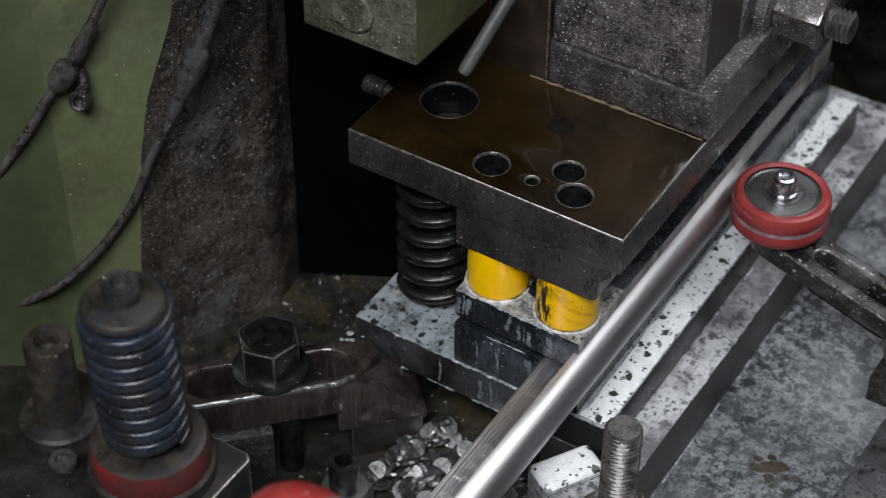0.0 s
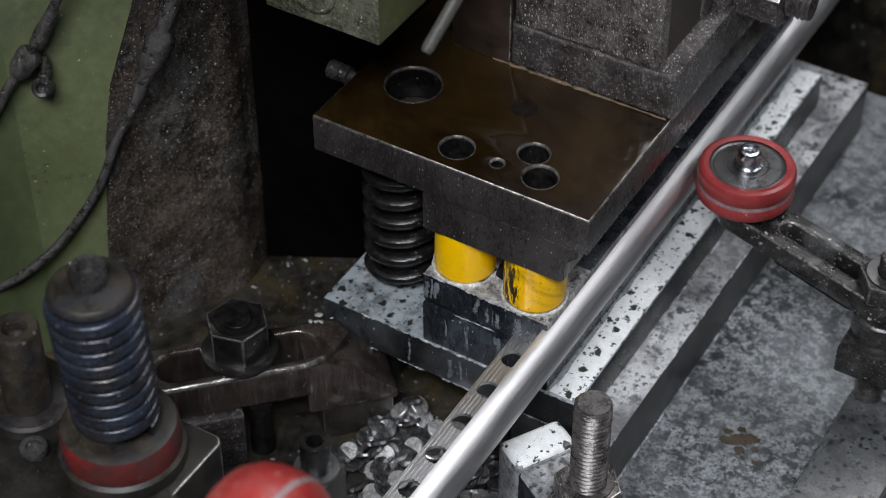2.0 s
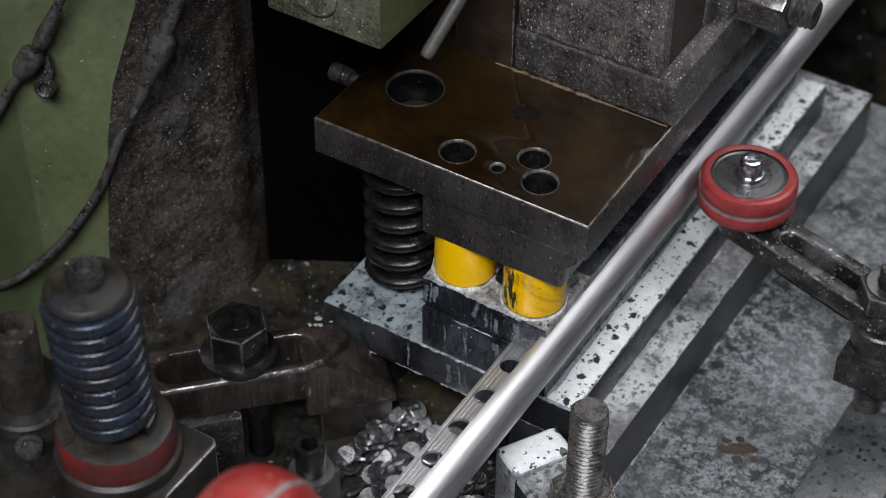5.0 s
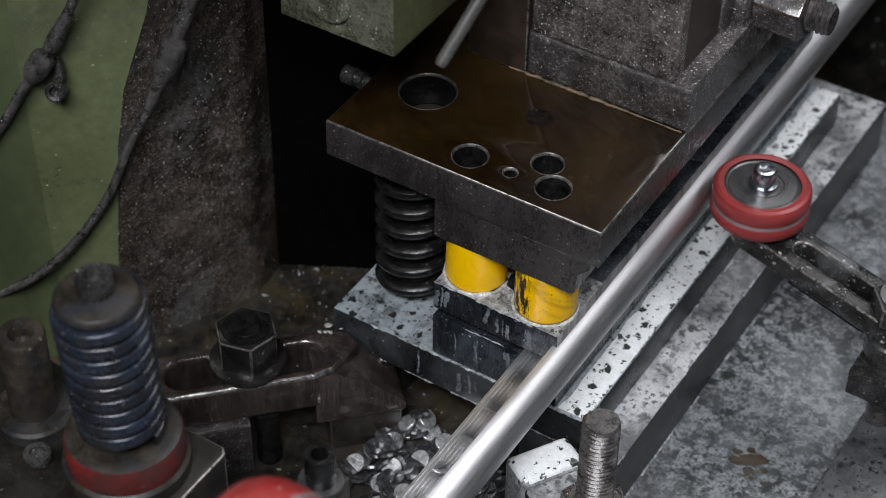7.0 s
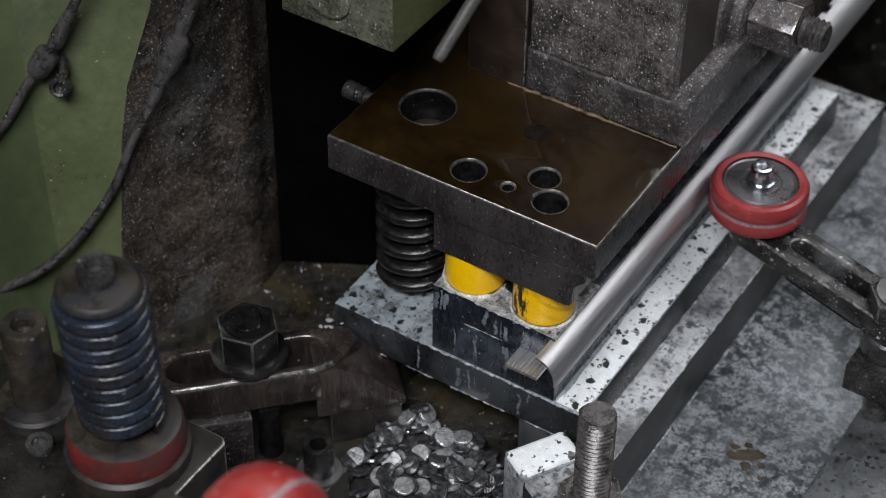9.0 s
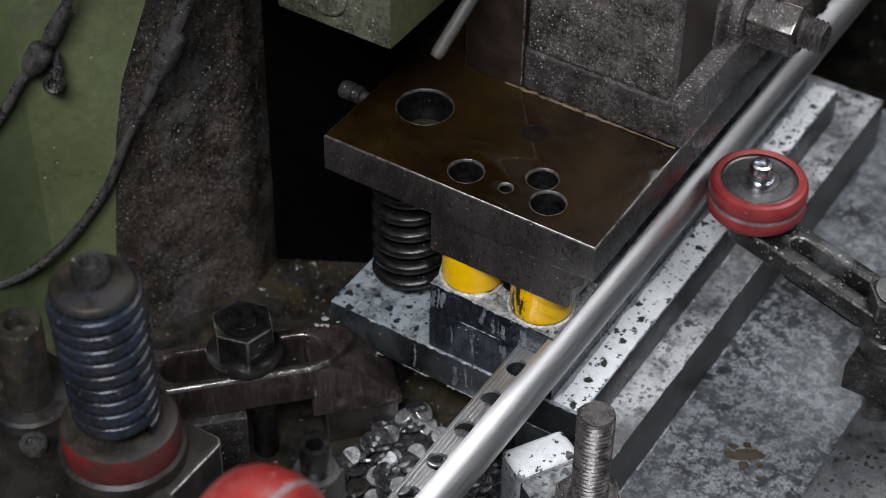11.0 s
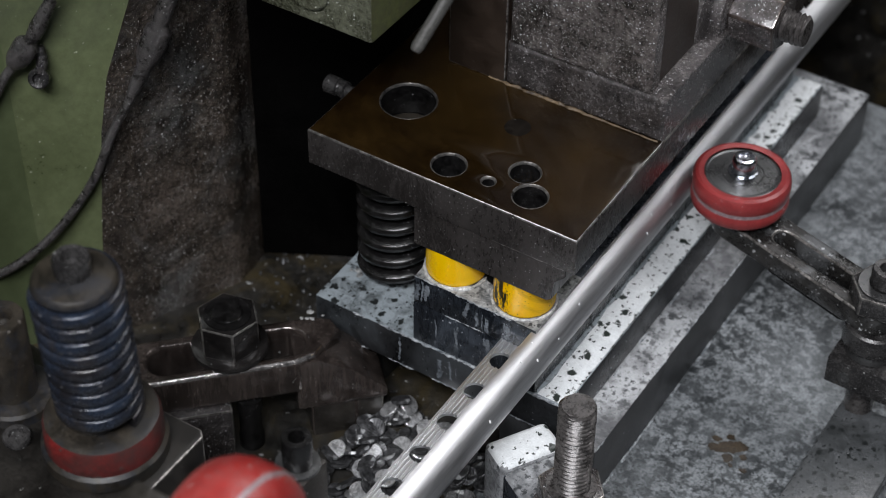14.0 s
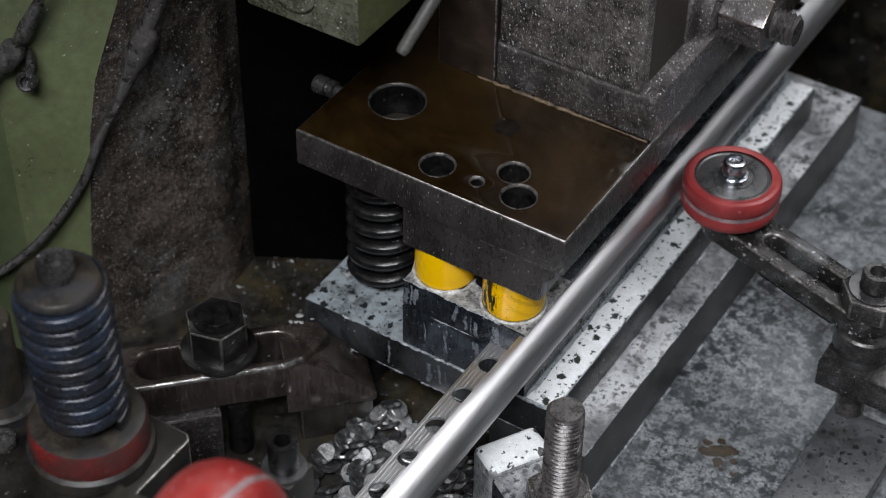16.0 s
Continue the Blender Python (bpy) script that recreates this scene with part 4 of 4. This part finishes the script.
def roller_bracket():
    t = thing("roller_bracket", "black slotted arm and post that hold the roller", "bracket")
    bm = plate_with_slot(slot_outline((141, 129), (216, 107.5), 11.5), slot_outline((166, 122), (202, 111.5), 4.4), 12, 23, 1.6)
    bm.normal_update()
    for f in bm.faces:
        f.material_index = 1 if 0.3 < f.normal.z < 0.93 else 0
    part("arm", bm, [M["arm"], M["edge"]], t, "slotted arm with scraped edges")
    # Dark slab added below so that the slot looks shaded inside.
    bm = bmesh.new()
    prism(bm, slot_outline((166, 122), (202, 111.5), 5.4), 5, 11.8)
    part("slot_shade", bm, M["gap"], t, "dark slab added for the shade under the slot")
    bm = bmesh.new()
    lathe(bm, [(6, 10), (6, 26)], Matrix.Translation(mm(139.8, 129.9, 0)), 20)
    part("axle", bm, M["black"], t)
    m = Matrix.Translation(mm(218, 107, 0))
    bm = bmesh.new()
    prism(bm, hexagon(25, 8), 23.2, 33, m, 0.8, 2, 1)
    part("nut", bm, [M["black"], M["edge"]], t, "black hex nut")
    bm = bmesh.new()
    lathe(bm, [(11.2, 33), (11.2, 33.9), (7.0, 34.1), (6.8, 33.4)], m, 32)
    part("washer", bm, M["hub"], t, "grey steel washer")
    socket_head(t, 6.6, 9, 218, 107, 33.6, M["black"])
    bm = bmesh.new()
    lathe(bm, [(13.2, 1), (13.5, 1.6), (13.5, 11), (12.5, 12)], m, 36)
    part("collar", bm, M["black"], t, "round black collar")
    bm = bmesh.new()
    lathe(bm, [(10, -6), (11.2, -5), (11.2, 0), (10, 1.2)], m, 32)
    part("neck", bm, M["hub"], t, "turned steel neck")
    bm = bmesh.new()
    box(bm, 204, 246, 93, 123, -20, -5.5, 1)
    block = part("clamp_block", bm, M["black"], t, "black clamp block with a screw hole")
    bm = bmesh.new()
    lathe(bm, [(2.8, 0), (2.8, 0.6), (1.9, 0.7), (1.8, -2)], Matrix.Translation(mm(213, 92.7, -13)) @ Matrix.Rotation(radians(90), 4, "X"), 20)
    part("screw_hole", bm, M["hub"], block, "small screw in the clamp block")
    bm = bmesh.new()
    lathe(bm, [(6.5, -50), (6.5, -19)], m, 28)
    part("rod", bm, M["thread"], t, "steel rod")
    bm = bmesh.new()
    prism(bm, [(211, 10), (245, 10), (245, 107), (211, 107)], -50, -40, bevel=1.0)
    part("foot", bm, M["foot"], t, "dark grey foot plate wet with coolant")


roller_bracket()


# ---- clamps and studs ----
def hex_stud(parent, x, y, z_nut, z_top, af=24, r=8.0, turn=0, flange=15.5, nut_h=17, steel="thread", skin="forged"):
    m = Matrix.Translation(mm(x, y, 0))
    bm = bmesh.new()
    lathe(bm, [(flange, z_nut), (flange + 0.3, z_nut + 1.0), (flange - 0.2, z_nut + 2.2), (flange - 2.4, z_nut + 3.0)], m, 40)
    part("washer", bm, M[skin], parent)
    bm = bmesh.new()
    prism(bm, hexagon(af, turn), z_nut + 2.6, z_nut + nut_h, m, 0.7, 2, 1)
    nut = part("nut", bm, [M[skin], M["edge"]], parent, "hex nut with worn edges")
    bm = bmesh.new()
    lathe(bm, [(r + 2.6, z_nut + nut_h - 0.2), (r + 2.4, z_nut + nut_h + 0.7), (r + 0.4, z_nut + nut_h + 0.6)], m, 32)
    part("nut_rim", bm, M[steel], nut)
    bm = bmesh.new()
    threaded(bm, r, z_nut, z_top, 2.2, m)
    part("stud", bm, M[steel], parent, "threaded stud")


def strap_clamp():
    t = thing("strap_clamp", "dark forged strap clamp with a slot and hex nut", "clamp")
    m = Matrix.Translation(mm(-10.5, -45, 0)) @ Matrix.Rotation(radians(45.5), 4, "Z")
    outline = [(-64, -15), (24, -15), (33, -12.5), (40, -5), (46, 2), (44, 9), (36, 12), (-64, 12)]
    bm = plate_with_slot(outline, slot_outline((-30, -1.5), (22, -1.5), 7.8), -20, 0, 2.8)
    bm.normal_update()
    for f in bm.faces:
        # Only the front bevel is coloured bright, as the lamp's glint on it.
        f.material_index = 1 if 0.3 < f.normal.z < 0.93 and f.calc_center_median().y < -0.011 else 0
    bmesh.ops.transform(bm, matrix=m, verts=bm.verts)
    part("strap", bm, [M["forged"], M["edge_glint"]], t, "slotted strap with a glint coloured into its front edge")
    bm = bmesh.new()
    side = m @ Matrix(((1, 0, 0, 0), (0, 0, 1, 0), (0, 1, 0, 0), (0, 0, 0, 1)))
    prism(bm, [(24, -31), (24, -2.6), (35, -2.6), (49, -11), (64, -26), (64, -31)], -14.4, 11.4, side, 1.5)
    part("nose", bm, M["forged"], t, "sloping nose of the strap")
    bm = bmesh.new()
    prism(bm, [(30, -13.4), (50, -13.4), (63, -9), (63, 11), (30, 11)], -49.8, -30.6, m, 0.9, 2, 1)
    part("heel", bm, [M["grime"], M["forged"]], t, "blocky heel of the clamp on the bed")
    bm = bmesh.new()
    prism(bm, [(-64, -14), (-38, -14), (-38, 11), (-64, 11)], -49.8, -19, m, 1.0)
    part("packing_block", bm, M["grime"], t, "packing block under the strap")
    bm = bmesh.new()
    prism(bm, [(-36, -18), (-4.6, -18), (-4.6, 10), (-36, 10)], -49.8, -20.4, m, 0.8, 2, 1)
    part("front_block", bm, [M["lip"], M["edge"]], t, "grey block with a bright edge under the strap")
    bm = bmesh.new()
    lathe(bm, [(5.6, -49.8), (5.6, -44), (5.0, -43), (5.0, -28), (5.8, -27), (5.8, -20.4)], m @ Matrix.Translation(mm(3.4, -10.5, 0)), 28)
    part("jack_screw", bm, M["spring_black"], t, "black jack screw under the strap")
    hex_stud(t, -12, -46, 0.2, 20.6, 24, 7.6, 15, 16.5, 19, "spring_black", "black_nut")


strap_clamp()


def step_clamp():
    t = thing("step_clamp", "steel clamp strap white with coolant under a stud", "clamp")
    m = Matrix.Translation(mm(115, -22, 0)) @ Matrix.Rotation(radians(-31), 4, "Z")
    for name, u0, u1, z1 in (("toe", 0, 17, 0.5), ("strap", 16.8, 68, -1.6)):
        bm = bmesh.new()
        prism(bm, [(u0, -14.5), (u1, -14.5), (u1, 14.5), (u0, 14.5)], -49.8, z1, m, 3.0 if name == "toe" else 1.8, 3)
        bm.normal_update()
        for f in bm.faces:
            f.material_index = 1 if f.normal.z < 0.7 else 0
        part(name, bm, [M["film_white"], M["film_mid"]] if name == "toe" else [M["film_mid"], M["streak"]], t)
    hex_stud(t, 154.7, -46.4, -2.8, 60.2, 24, 7.6, 10, 16, 18, "thread", "lip")


step_clamp()


# ---- spring tower and screws on the near block ----
def spring_tower():
    t = thing("near_block", "grimy steel block with a sharp worn edge and coloured-in glint", "machine block")
    bm = bmesh.new()
    prism(bm, [(-110, -320), (54.5, -320), (54.5, -143), (52, -140.5), (-30, -140.5), (-110, -190)], -50, 73, None, 0.7, 2, 1)
    part("body", bm, [M["black_grease"], M["edge"]], t)
    socket_head(t, 5.2, 3, 0, -180, 73, M["black"])
    s = thing("blue_spring", "blue enamelled coil spring on a red collar", "spring")
    m, foot = Matrix.Translation(mm(26.5, -166, 0)), Matrix.Translation(mm(28.3, -164.8, 0))
    bm = bmesh.new()
    lathe(bm, [(22.4, 73.1), (22.8, 74), (22.6, 78.5), (21.0, 80), (14, 80.2)], foot, 48)
    part("collar", bm, M["cap"], s, "dark turned collar under the spring")
    bm = bmesh.new()
    lathe(bm, [(20.8, 78.5), (21.3, 80), (21.0, 88.5), (20.2, 90.4), (18.0, 91.2), (14, 91.3)], foot, 48)
    bm.normal_update()
    for f in bm.faces:
        f.material_index = 1 if f.normal.z > 0.5 else 0
    part("red_band", bm, [M["redpaint"], M["cap"]], s, "worn red painted band")
    bm = bmesh.new()
    lathe(bm, [(11.8, 91), (11.8, 150), (13.6, 151.5), (14.6, 153.6), (14.3, 155.2), (13.4, 156.2), (9.0, 157.2), (7.4, 157.8)], m, 44)
    top = part("cap", bm, M["cap"], s, "tarnished brown cap over the spring")
    bm = bmesh.new()
    coil(bm, 14.1, 2.3, 93.5, 152.5, 9.4, None, 48, 16, 1.18, 0.6)
    for v in bm.verts:
        w = (0.1525 - v.co.z) / 0.059
        v.co = Vector((v.co.x * (1 - 0.05 * w), v.co.y * (1 - 0.05 * w), v.co.z)) + mm(1.9, 1.2, 0) * w
    bmesh.ops.transform(bm, matrix=m, verts=bm.verts)
    part("coil", bm, M["blue"], s, "blue enamelled coil")
    socket_head(top, 6.4, 7.0, 26.5, -166, 157.4, M["black"])
    p = thing("guide_pin", "dark turned pin with a threaded hole in a collar", "pin")
    m = Matrix.Translation(mm(-14, -165, 0))
    bm = bmesh.new()
    lathe(bm, [(8.6, 73), (8.6, 114), (8.0, 115), (4.6, 115.2), (3.9, 113), (4.1, 112.4), (3.8, 111.4), (4.0, 110.6), (3.7, 109.6), (0.1, 106)], m, 36)
    part("shank", bm, M["cap"], p)
    bm = bmesh.new()
    lathe(bm, [(15, 73.1), (15, 77), (14, 78.2), (8.8, 78.4)], m, 36)
    part("collar", bm, M["cap"], p, "collar with worn rim")


spring_tower()


def cap_screw_post():
    t = thing("screw_post", "black socket cap screw on a small steel post", "screw")
    bm = bmesh.new()
    prism(bm, [(80.5, -139.5), (95.5, -139.5), (95.5, -124.5), (80.5, -124.5)], -50, 68, bevel=0.8)
    part("post", bm, M["grime"], t)
    bm = bmesh.new()
    lathe(bm, [(8.2, 68), (8.2, 69.4), (6.2, 69.6)], Matrix.Translation(mm(88, -132, 0)), 30)
    part("washer", bm, M["hub"], t)
    socket_head(t, 5.6, 13.5, 88, -132, 69.4, M["spring_black"])


cap_screw_post()


# ---- cables on the column ----
def cables():
    run = [(-90, -30, 161), (-96.6, -36, 143), (-102.9, -41.9, 127.4), (-108.1, -46.8, 115.6), (-113.2, -52.5, 106.4), (-119, -58.5, 92.7), (-125, -66, 81), (-134, -78, 62)]
    t = thing("cable", "dusty black cable held by a sleeve on the column", "cable", "cables")
    bm = bmesh.new()
    tube(bm, smooth_path(run), 2.1, 12)
    part("cord", bm, M["rubber"], t)
    bm = bmesh.new()
    tube(bm, smooth_path([(-97, -36.5, 141), (-101, -40, 131.5), (-104.5, -43, 123)], 6), [2.5, 2.7, 2.8, 2.9, 3.0, 3.2, 3.3, 3.5, 3.6, 3.4, 3.3, 3.2, 2.6], 14)
    part("sleeve", bm, M["rubber"], t, "slipped dusty sleeve")
    bm = bmesh.new()
    tube(bm, smooth_path([(-105, -43.6, 122.5), (-107.5, -46, 117.5), (-111, -50, 111)], 4), [3.2, 4.9, 5.5, 5.6, 5.4, 5.3, 5.0, 4.2, 2.8], 16)
    part("knot", bm, M["rubber"], t, "wound tape knot")
    bm = bmesh.new()
    tube(bm, smooth_path([(-104, -40.5, 118), (-102, -41.5, 113), (-102.5, -43, 107.5)], 4), 2.4, 10)
    part("strap_tail", bm, M["rubber"], t)
    bm = bmesh.new()
    ax = look(mm(-103, -43.4, 104.6), mm(-143, 20, 70))
    lathe(bm, [(3.0, -2.0), (4.3, -1.5), (4.4, 3.0), (3.6, 3.6), (2.5, 3.4), (2.3, 1.0), (0.1, 0.8)], ax, 26)
    part("clip_screw", bm, M["black"], t, "black clip with a round screw")
    run = [(-65, 10, 148), (-68.2, 3.1, 133.8), (-70.5, -2.2, 121.8), (-73.4, -8.7, 107.4), (-76.1, -14.6, 95.3), (-79, -19, 85.5), (-84.5, -24.8, 71.1), (-90.5, -33, 49), (-99.5, -42, 29.7), (-109, -51.5, 15), (-120, -62.5, 3.8), (-131, -75, -1), (-142, -92, -3)]
    t = thing("cable", "dusty black cable with a long joint sleeve", "cable", "cables")
    bm = bmesh.new()
    tube(bm, smooth_path(run), 2.0, 12)
    part("cord", bm, M["rubber"], t)
    bm = bmesh.new()
    tube(bm, smooth_path([(-64.5, 11, 150), (-68.2, 3.1, 133.8), (-71.2, -3.6, 118.5)], 5), [3.7, 3.7, 3.8, 3.7, 3.6, 3.7, 3.8, 3.8, 3.7, 3.6, 3.3], 16)
    part("upper_sleeve", bm, M["rubber"], t, "grey dusty sleeve")
    bm = bmesh.new()
    tube(bm, smooth_path([(-70.6, -2.4, 119.5), (-72.4, -7, 111), (-74.0, -10.4, 104), (-75.6, -13.6, 97.5), (-77.8, -17.6, 89)], 4),
         [3.4, 5.6, 6.0, 6.0, 5.9, 5.7, 5.5, 5.0, 4.2, 3.5, 3.3, 3.2, 3.1, 3.0, 2.9, 2.7, 2.2], 18)
    part("joint_sleeve", bm, M["rubber"], t, "thick torn joint sleeve")


cables()


# ---- coolant jet that sweeps over the bars ----
JET_FROM = Vector((0.2780, 0.1510, 0.1220))


def jet():
    bm = bmesh.new()
    rng = random.Random(3)
    n = 40
    pts = [(0.25 * rng.uniform(-1, 1), 0.25 * rng.uniform(-1, 1), -216.0 * i / n) for i in range(n + 1)]
    tube(bm, pts, [0.55 + 0.35 * rng.random() + (0.5 * i / n) for i in range(n + 1)], 8)
    return solid("coolant_jet", bm, M["milk"], "thin white jet of milky coolant", "coolant jet")


JET = jet()


def drops():
    """Splashes of coolant on the last bar."""
    rng = random.Random(11)
    for i in range(46):
        a, y = radians(rng.uniform(20, 84)), rng.uniform(5, 620)
        r = rng.uniform(0.25, 0.62)
        bm = bmesh.new()
        bmesh.ops.create_icosphere(bm, subdivisions=2, radius=0.001 * r)
        n = Vector((math.cos(a), 0, math.sin(a)))
        m = Matrix.Translation(mm(107.9 + 10.6 * n.x, y, 25.0 + 10.6 * n.z)) @ n.to_track_quat("Z", "Y").to_matrix().to_4x4() @ Matrix.Diagonal((1, rng.uniform(1, 1.5), 0.5, 1))
        bmesh.ops.transform(bm, matrix=m, verts=bm.verts)
        part("coolant_drop", bm, M["milk"], BARS[4])


drops()


# ---- slugs ----
def slugs():
    rng = random.Random(7)
    bm = bmesh.new()
    lathe(bm, [(4.2, -0.8), (4.5, -0.5), (4.5, 0.5), (4.2, 0.75)], None, 20)
    bright = mesh_of("slug", bm, M["slug"])
    dull = bright.copy()
    dull.materials.clear()
    dull.materials.append(M["slug_dull"])
    placed = []
    for i in range(260):
        x, y = rng.uniform(33, 100), rng.uniform(-92, 2)
        near = sum(1 for a, b in placed if (a - x) ** 2 + (b - y) ** 2 < 30)
        placed.append((x, y))
        z = -49 + 1.5 * near + rng.uniform(0, 1.0)
        tilt = 10 if near == 0 else 38
        ob = new("slug", bright if rng.random() < 0.22 else dull)
        ob.matrix_world = pose(x * 0.001, y * 0.001, z * 0.001, rng.uniform(-tilt, tilt), rng.uniform(-tilt, tilt), rng.uniform(0, 360))
        tagged(ob, "round ribbed aluminium slug punched from the trim", "metal slug", "punched slugs")


slugs()


def splashes():
    """Clots of white foam on the shoe, the stripper and the clamp."""
    rng = random.Random(31)
    t = thing("coolant_foam", "clots of white coolant foam on the die", "coolant foam")
    spots = [(7, 23, 0, 9), (119, 4, 0.4, 3), (5, -12, 0.2, 6)]
    for x, y, z, count in spots:
        bm = bmesh.new()
        for i in range(count):
            r = rng.uniform(0.7, 2.1)
            m = pose((x + rng.gauss(0, 2.4)) * 0.001, (y + rng.gauss(0, 1.8)) * 0.001, z * 0.001, 0, 0, rng.uniform(0, 360)) @ Matrix.Diagonal((r, r * rng.uniform(0.5, 1.0), r * 0.22, 1))
            bmesh.ops.create_icosphere(bm, subdivisions=2, radius=0.001, matrix=m)
        for v in bm.verts:
            v.co += v.normal * 0.00022 * noise.noise(v.co * 900)
        part("clot", bm, M["film_strip"], t)


splashes()


def debris():
    """Crumbs of swarf and dried coolant on the bed and the clamp."""
    rng = random.Random(21)
    bm = bmesh.new()
    spots = [(-62, 2, 14, 82, -49.6, 150), (-30, 30, -14, 10, -49.6, 60), (26, 100, -90, 12, -49.4, 160), (100, 140, -4, 0, -49.6, 20)]
    for x0, x1, y0, y1, z, count in spots:
        for i in range(count):
            r = rng.choice((0.5, 0.7, 0.9, 1.3, 1.9)) * rng.uniform(0.7, 1.2)
            m = pose(rng.uniform(x0, x1) * 0.001, rng.uniform(y0, y1) * 0.001, z * 0.001, rng.uniform(0, 360), rng.uniform(0, 360), rng.uniform(0, 360)) @ Matrix.Diagonal((r, r * rng.uniform(0.4, 1.0), r * rng.uniform(0.2, 0.6), 1))
            bmesh.ops.create_icosphere(bm, subdivisions=1, radius=0.001, matrix=m)
    solid("swarf", bm, M["slug_dull"], "crumbs of grey swarf and dried coolant", "swarf", kind="stuff")


debris()


# ---- motion ----
BOTTOMS = [(0.5, 0.41), (4.74, 0.41), (8.95, 0.41), (13.18, 0.41)]
STROKES = [t0 + p * k for t0, p in BOTTOMS for k in range(9)]
TOP, THROW, STEP, STEP_FIRST = 9.0, 11.4, 120.0, 124.0


def lift(t):
    """Height of the upper die over its resting plan, in millimetres."""
    down = 0.0
    for b in STROKES:
        u = abs(t - b) / 0.205
        if u < 1:
            down = max(down, 0.5 + 0.5 * math.cos(math.pi * u))
    return TOP - THROW * down


def ease(u):
    u = min(max(u, 0.0), 1.0)
    return u * u * (3 - 2 * u)


EXIT = [-0.047] + [t0 + 8 * p + 0.36 for t0, p in BOTTOMS]


def head_of(k, t):
    """Where the head of bar k lies along y (mm); bar 0 is on its way out at the start."""
    if k == 0:
        base, out = HEAD - STEP_FIRST - 8 * STEP, EXIT[0]
    else:
        base, out = HEAD, EXIT[k]
        t0, p = BOTTOMS[k - 1]
        for j in range(9):
            base -= (STEP_FIRST if j == 0 else STEP) * ease((t - (t0 + j * p + 0.13)) / (0.13 if j < 8 else 0.21))
        u = (t - (EXIT[k - 1] + 0.045)) / 0.12
        if u < 1:
            wait = 345.0 + (HEAD - 345.0) * ease(u)
            if u <= 0:
                wait = max(345.0, head_of(k - 1, t) + LENGTH + 60) if k > 1 else 345.0
            return wait
    u = min(max(t - out, 0.0), 0.33)
    return base - (312.0 * (u / 0.12) ** 1.3 if u < 0.12 else 312.0 + 3100.0 * (u - 0.12))


def motions():
    times = [round(i / 30, 4) for i in range(0, 481)]
    key = [t for t in times if round(t * 30) % 2 == 0]
    walk(UPPER, [(t, pose(0, 0, lift(t) * 0.001)) for t in key])
    for ob in (STRIPPER, *SPRINGS):
        walk(ob, [(t, pose(0, 0, (1.1 + max(0.0, lift(t) - 4.6)) * 0.001, 0, 1.2, 0)) for t in key])
    for k, ob in enumerate(RINGS):
        walk(ob, [(t, pose(0.022, 0.033, (6 + (72 + lift(t) - 9.0) * k / 6.5) * 0.001)) for t in key])
    for k, ob in enumerate(BARS):
        ys = [head_of(k, t) for t in times]
        rows = [(t, pose(0, y * 0.001, 0)) for i, (t, y) in enumerate(zip(times, ys))
                if i in (0, 480) or abs(ys[i - 1] - y) > 0.01 or abs(ys[i + 1] - y) > 0.01]
        walk(ob, rows)
    # the roller turns with the bars that pass it
    turn, rows, last = 0.0, [], None
    for t in times:
        y = next((head_of(k, t) for k in range(4, -1, -1) if head_of(k, t) < 125.0 and head_of(k, t) + LENGTH > 130), None)
        if y is not None and last is not None and abs(y - last) < 60:
            turn += math.degrees((y - last) / 21.9)
        last = y
        rows.append((t, pose(0.1398, 0.1299, 0.0342, 0, 0, turn % 360)))
    walk(ROLLER, rows)
    # the jet shoots in, sweeps along the bar and is cut off
    aims = [(12.7, (0.107, 0.274, 0.036)), (12.8, (0.104, 0.207, 0.036)), (12.9, (0.104, 0.186, 0.036)),
            (13.0, (0.105, 0.152, 0.036)), (13.1, (0.108, 0.127, 0.036)), (13.2, (0.109, 0.084, 0.036)), (13.3, (0.104, 0.043, 0.036))]
    held = Matrix.Translation((0, 0, 0.34))
    rows = [(t, look(JET_FROM, aim)) for t, aim in aims]
    first, last = rows[0][1] @ held, rows[-1][1] @ held
    walk(JET, [(0.0, first), (12.6, first), *rows, (13.3667, last), (16.0, last)])


motions()
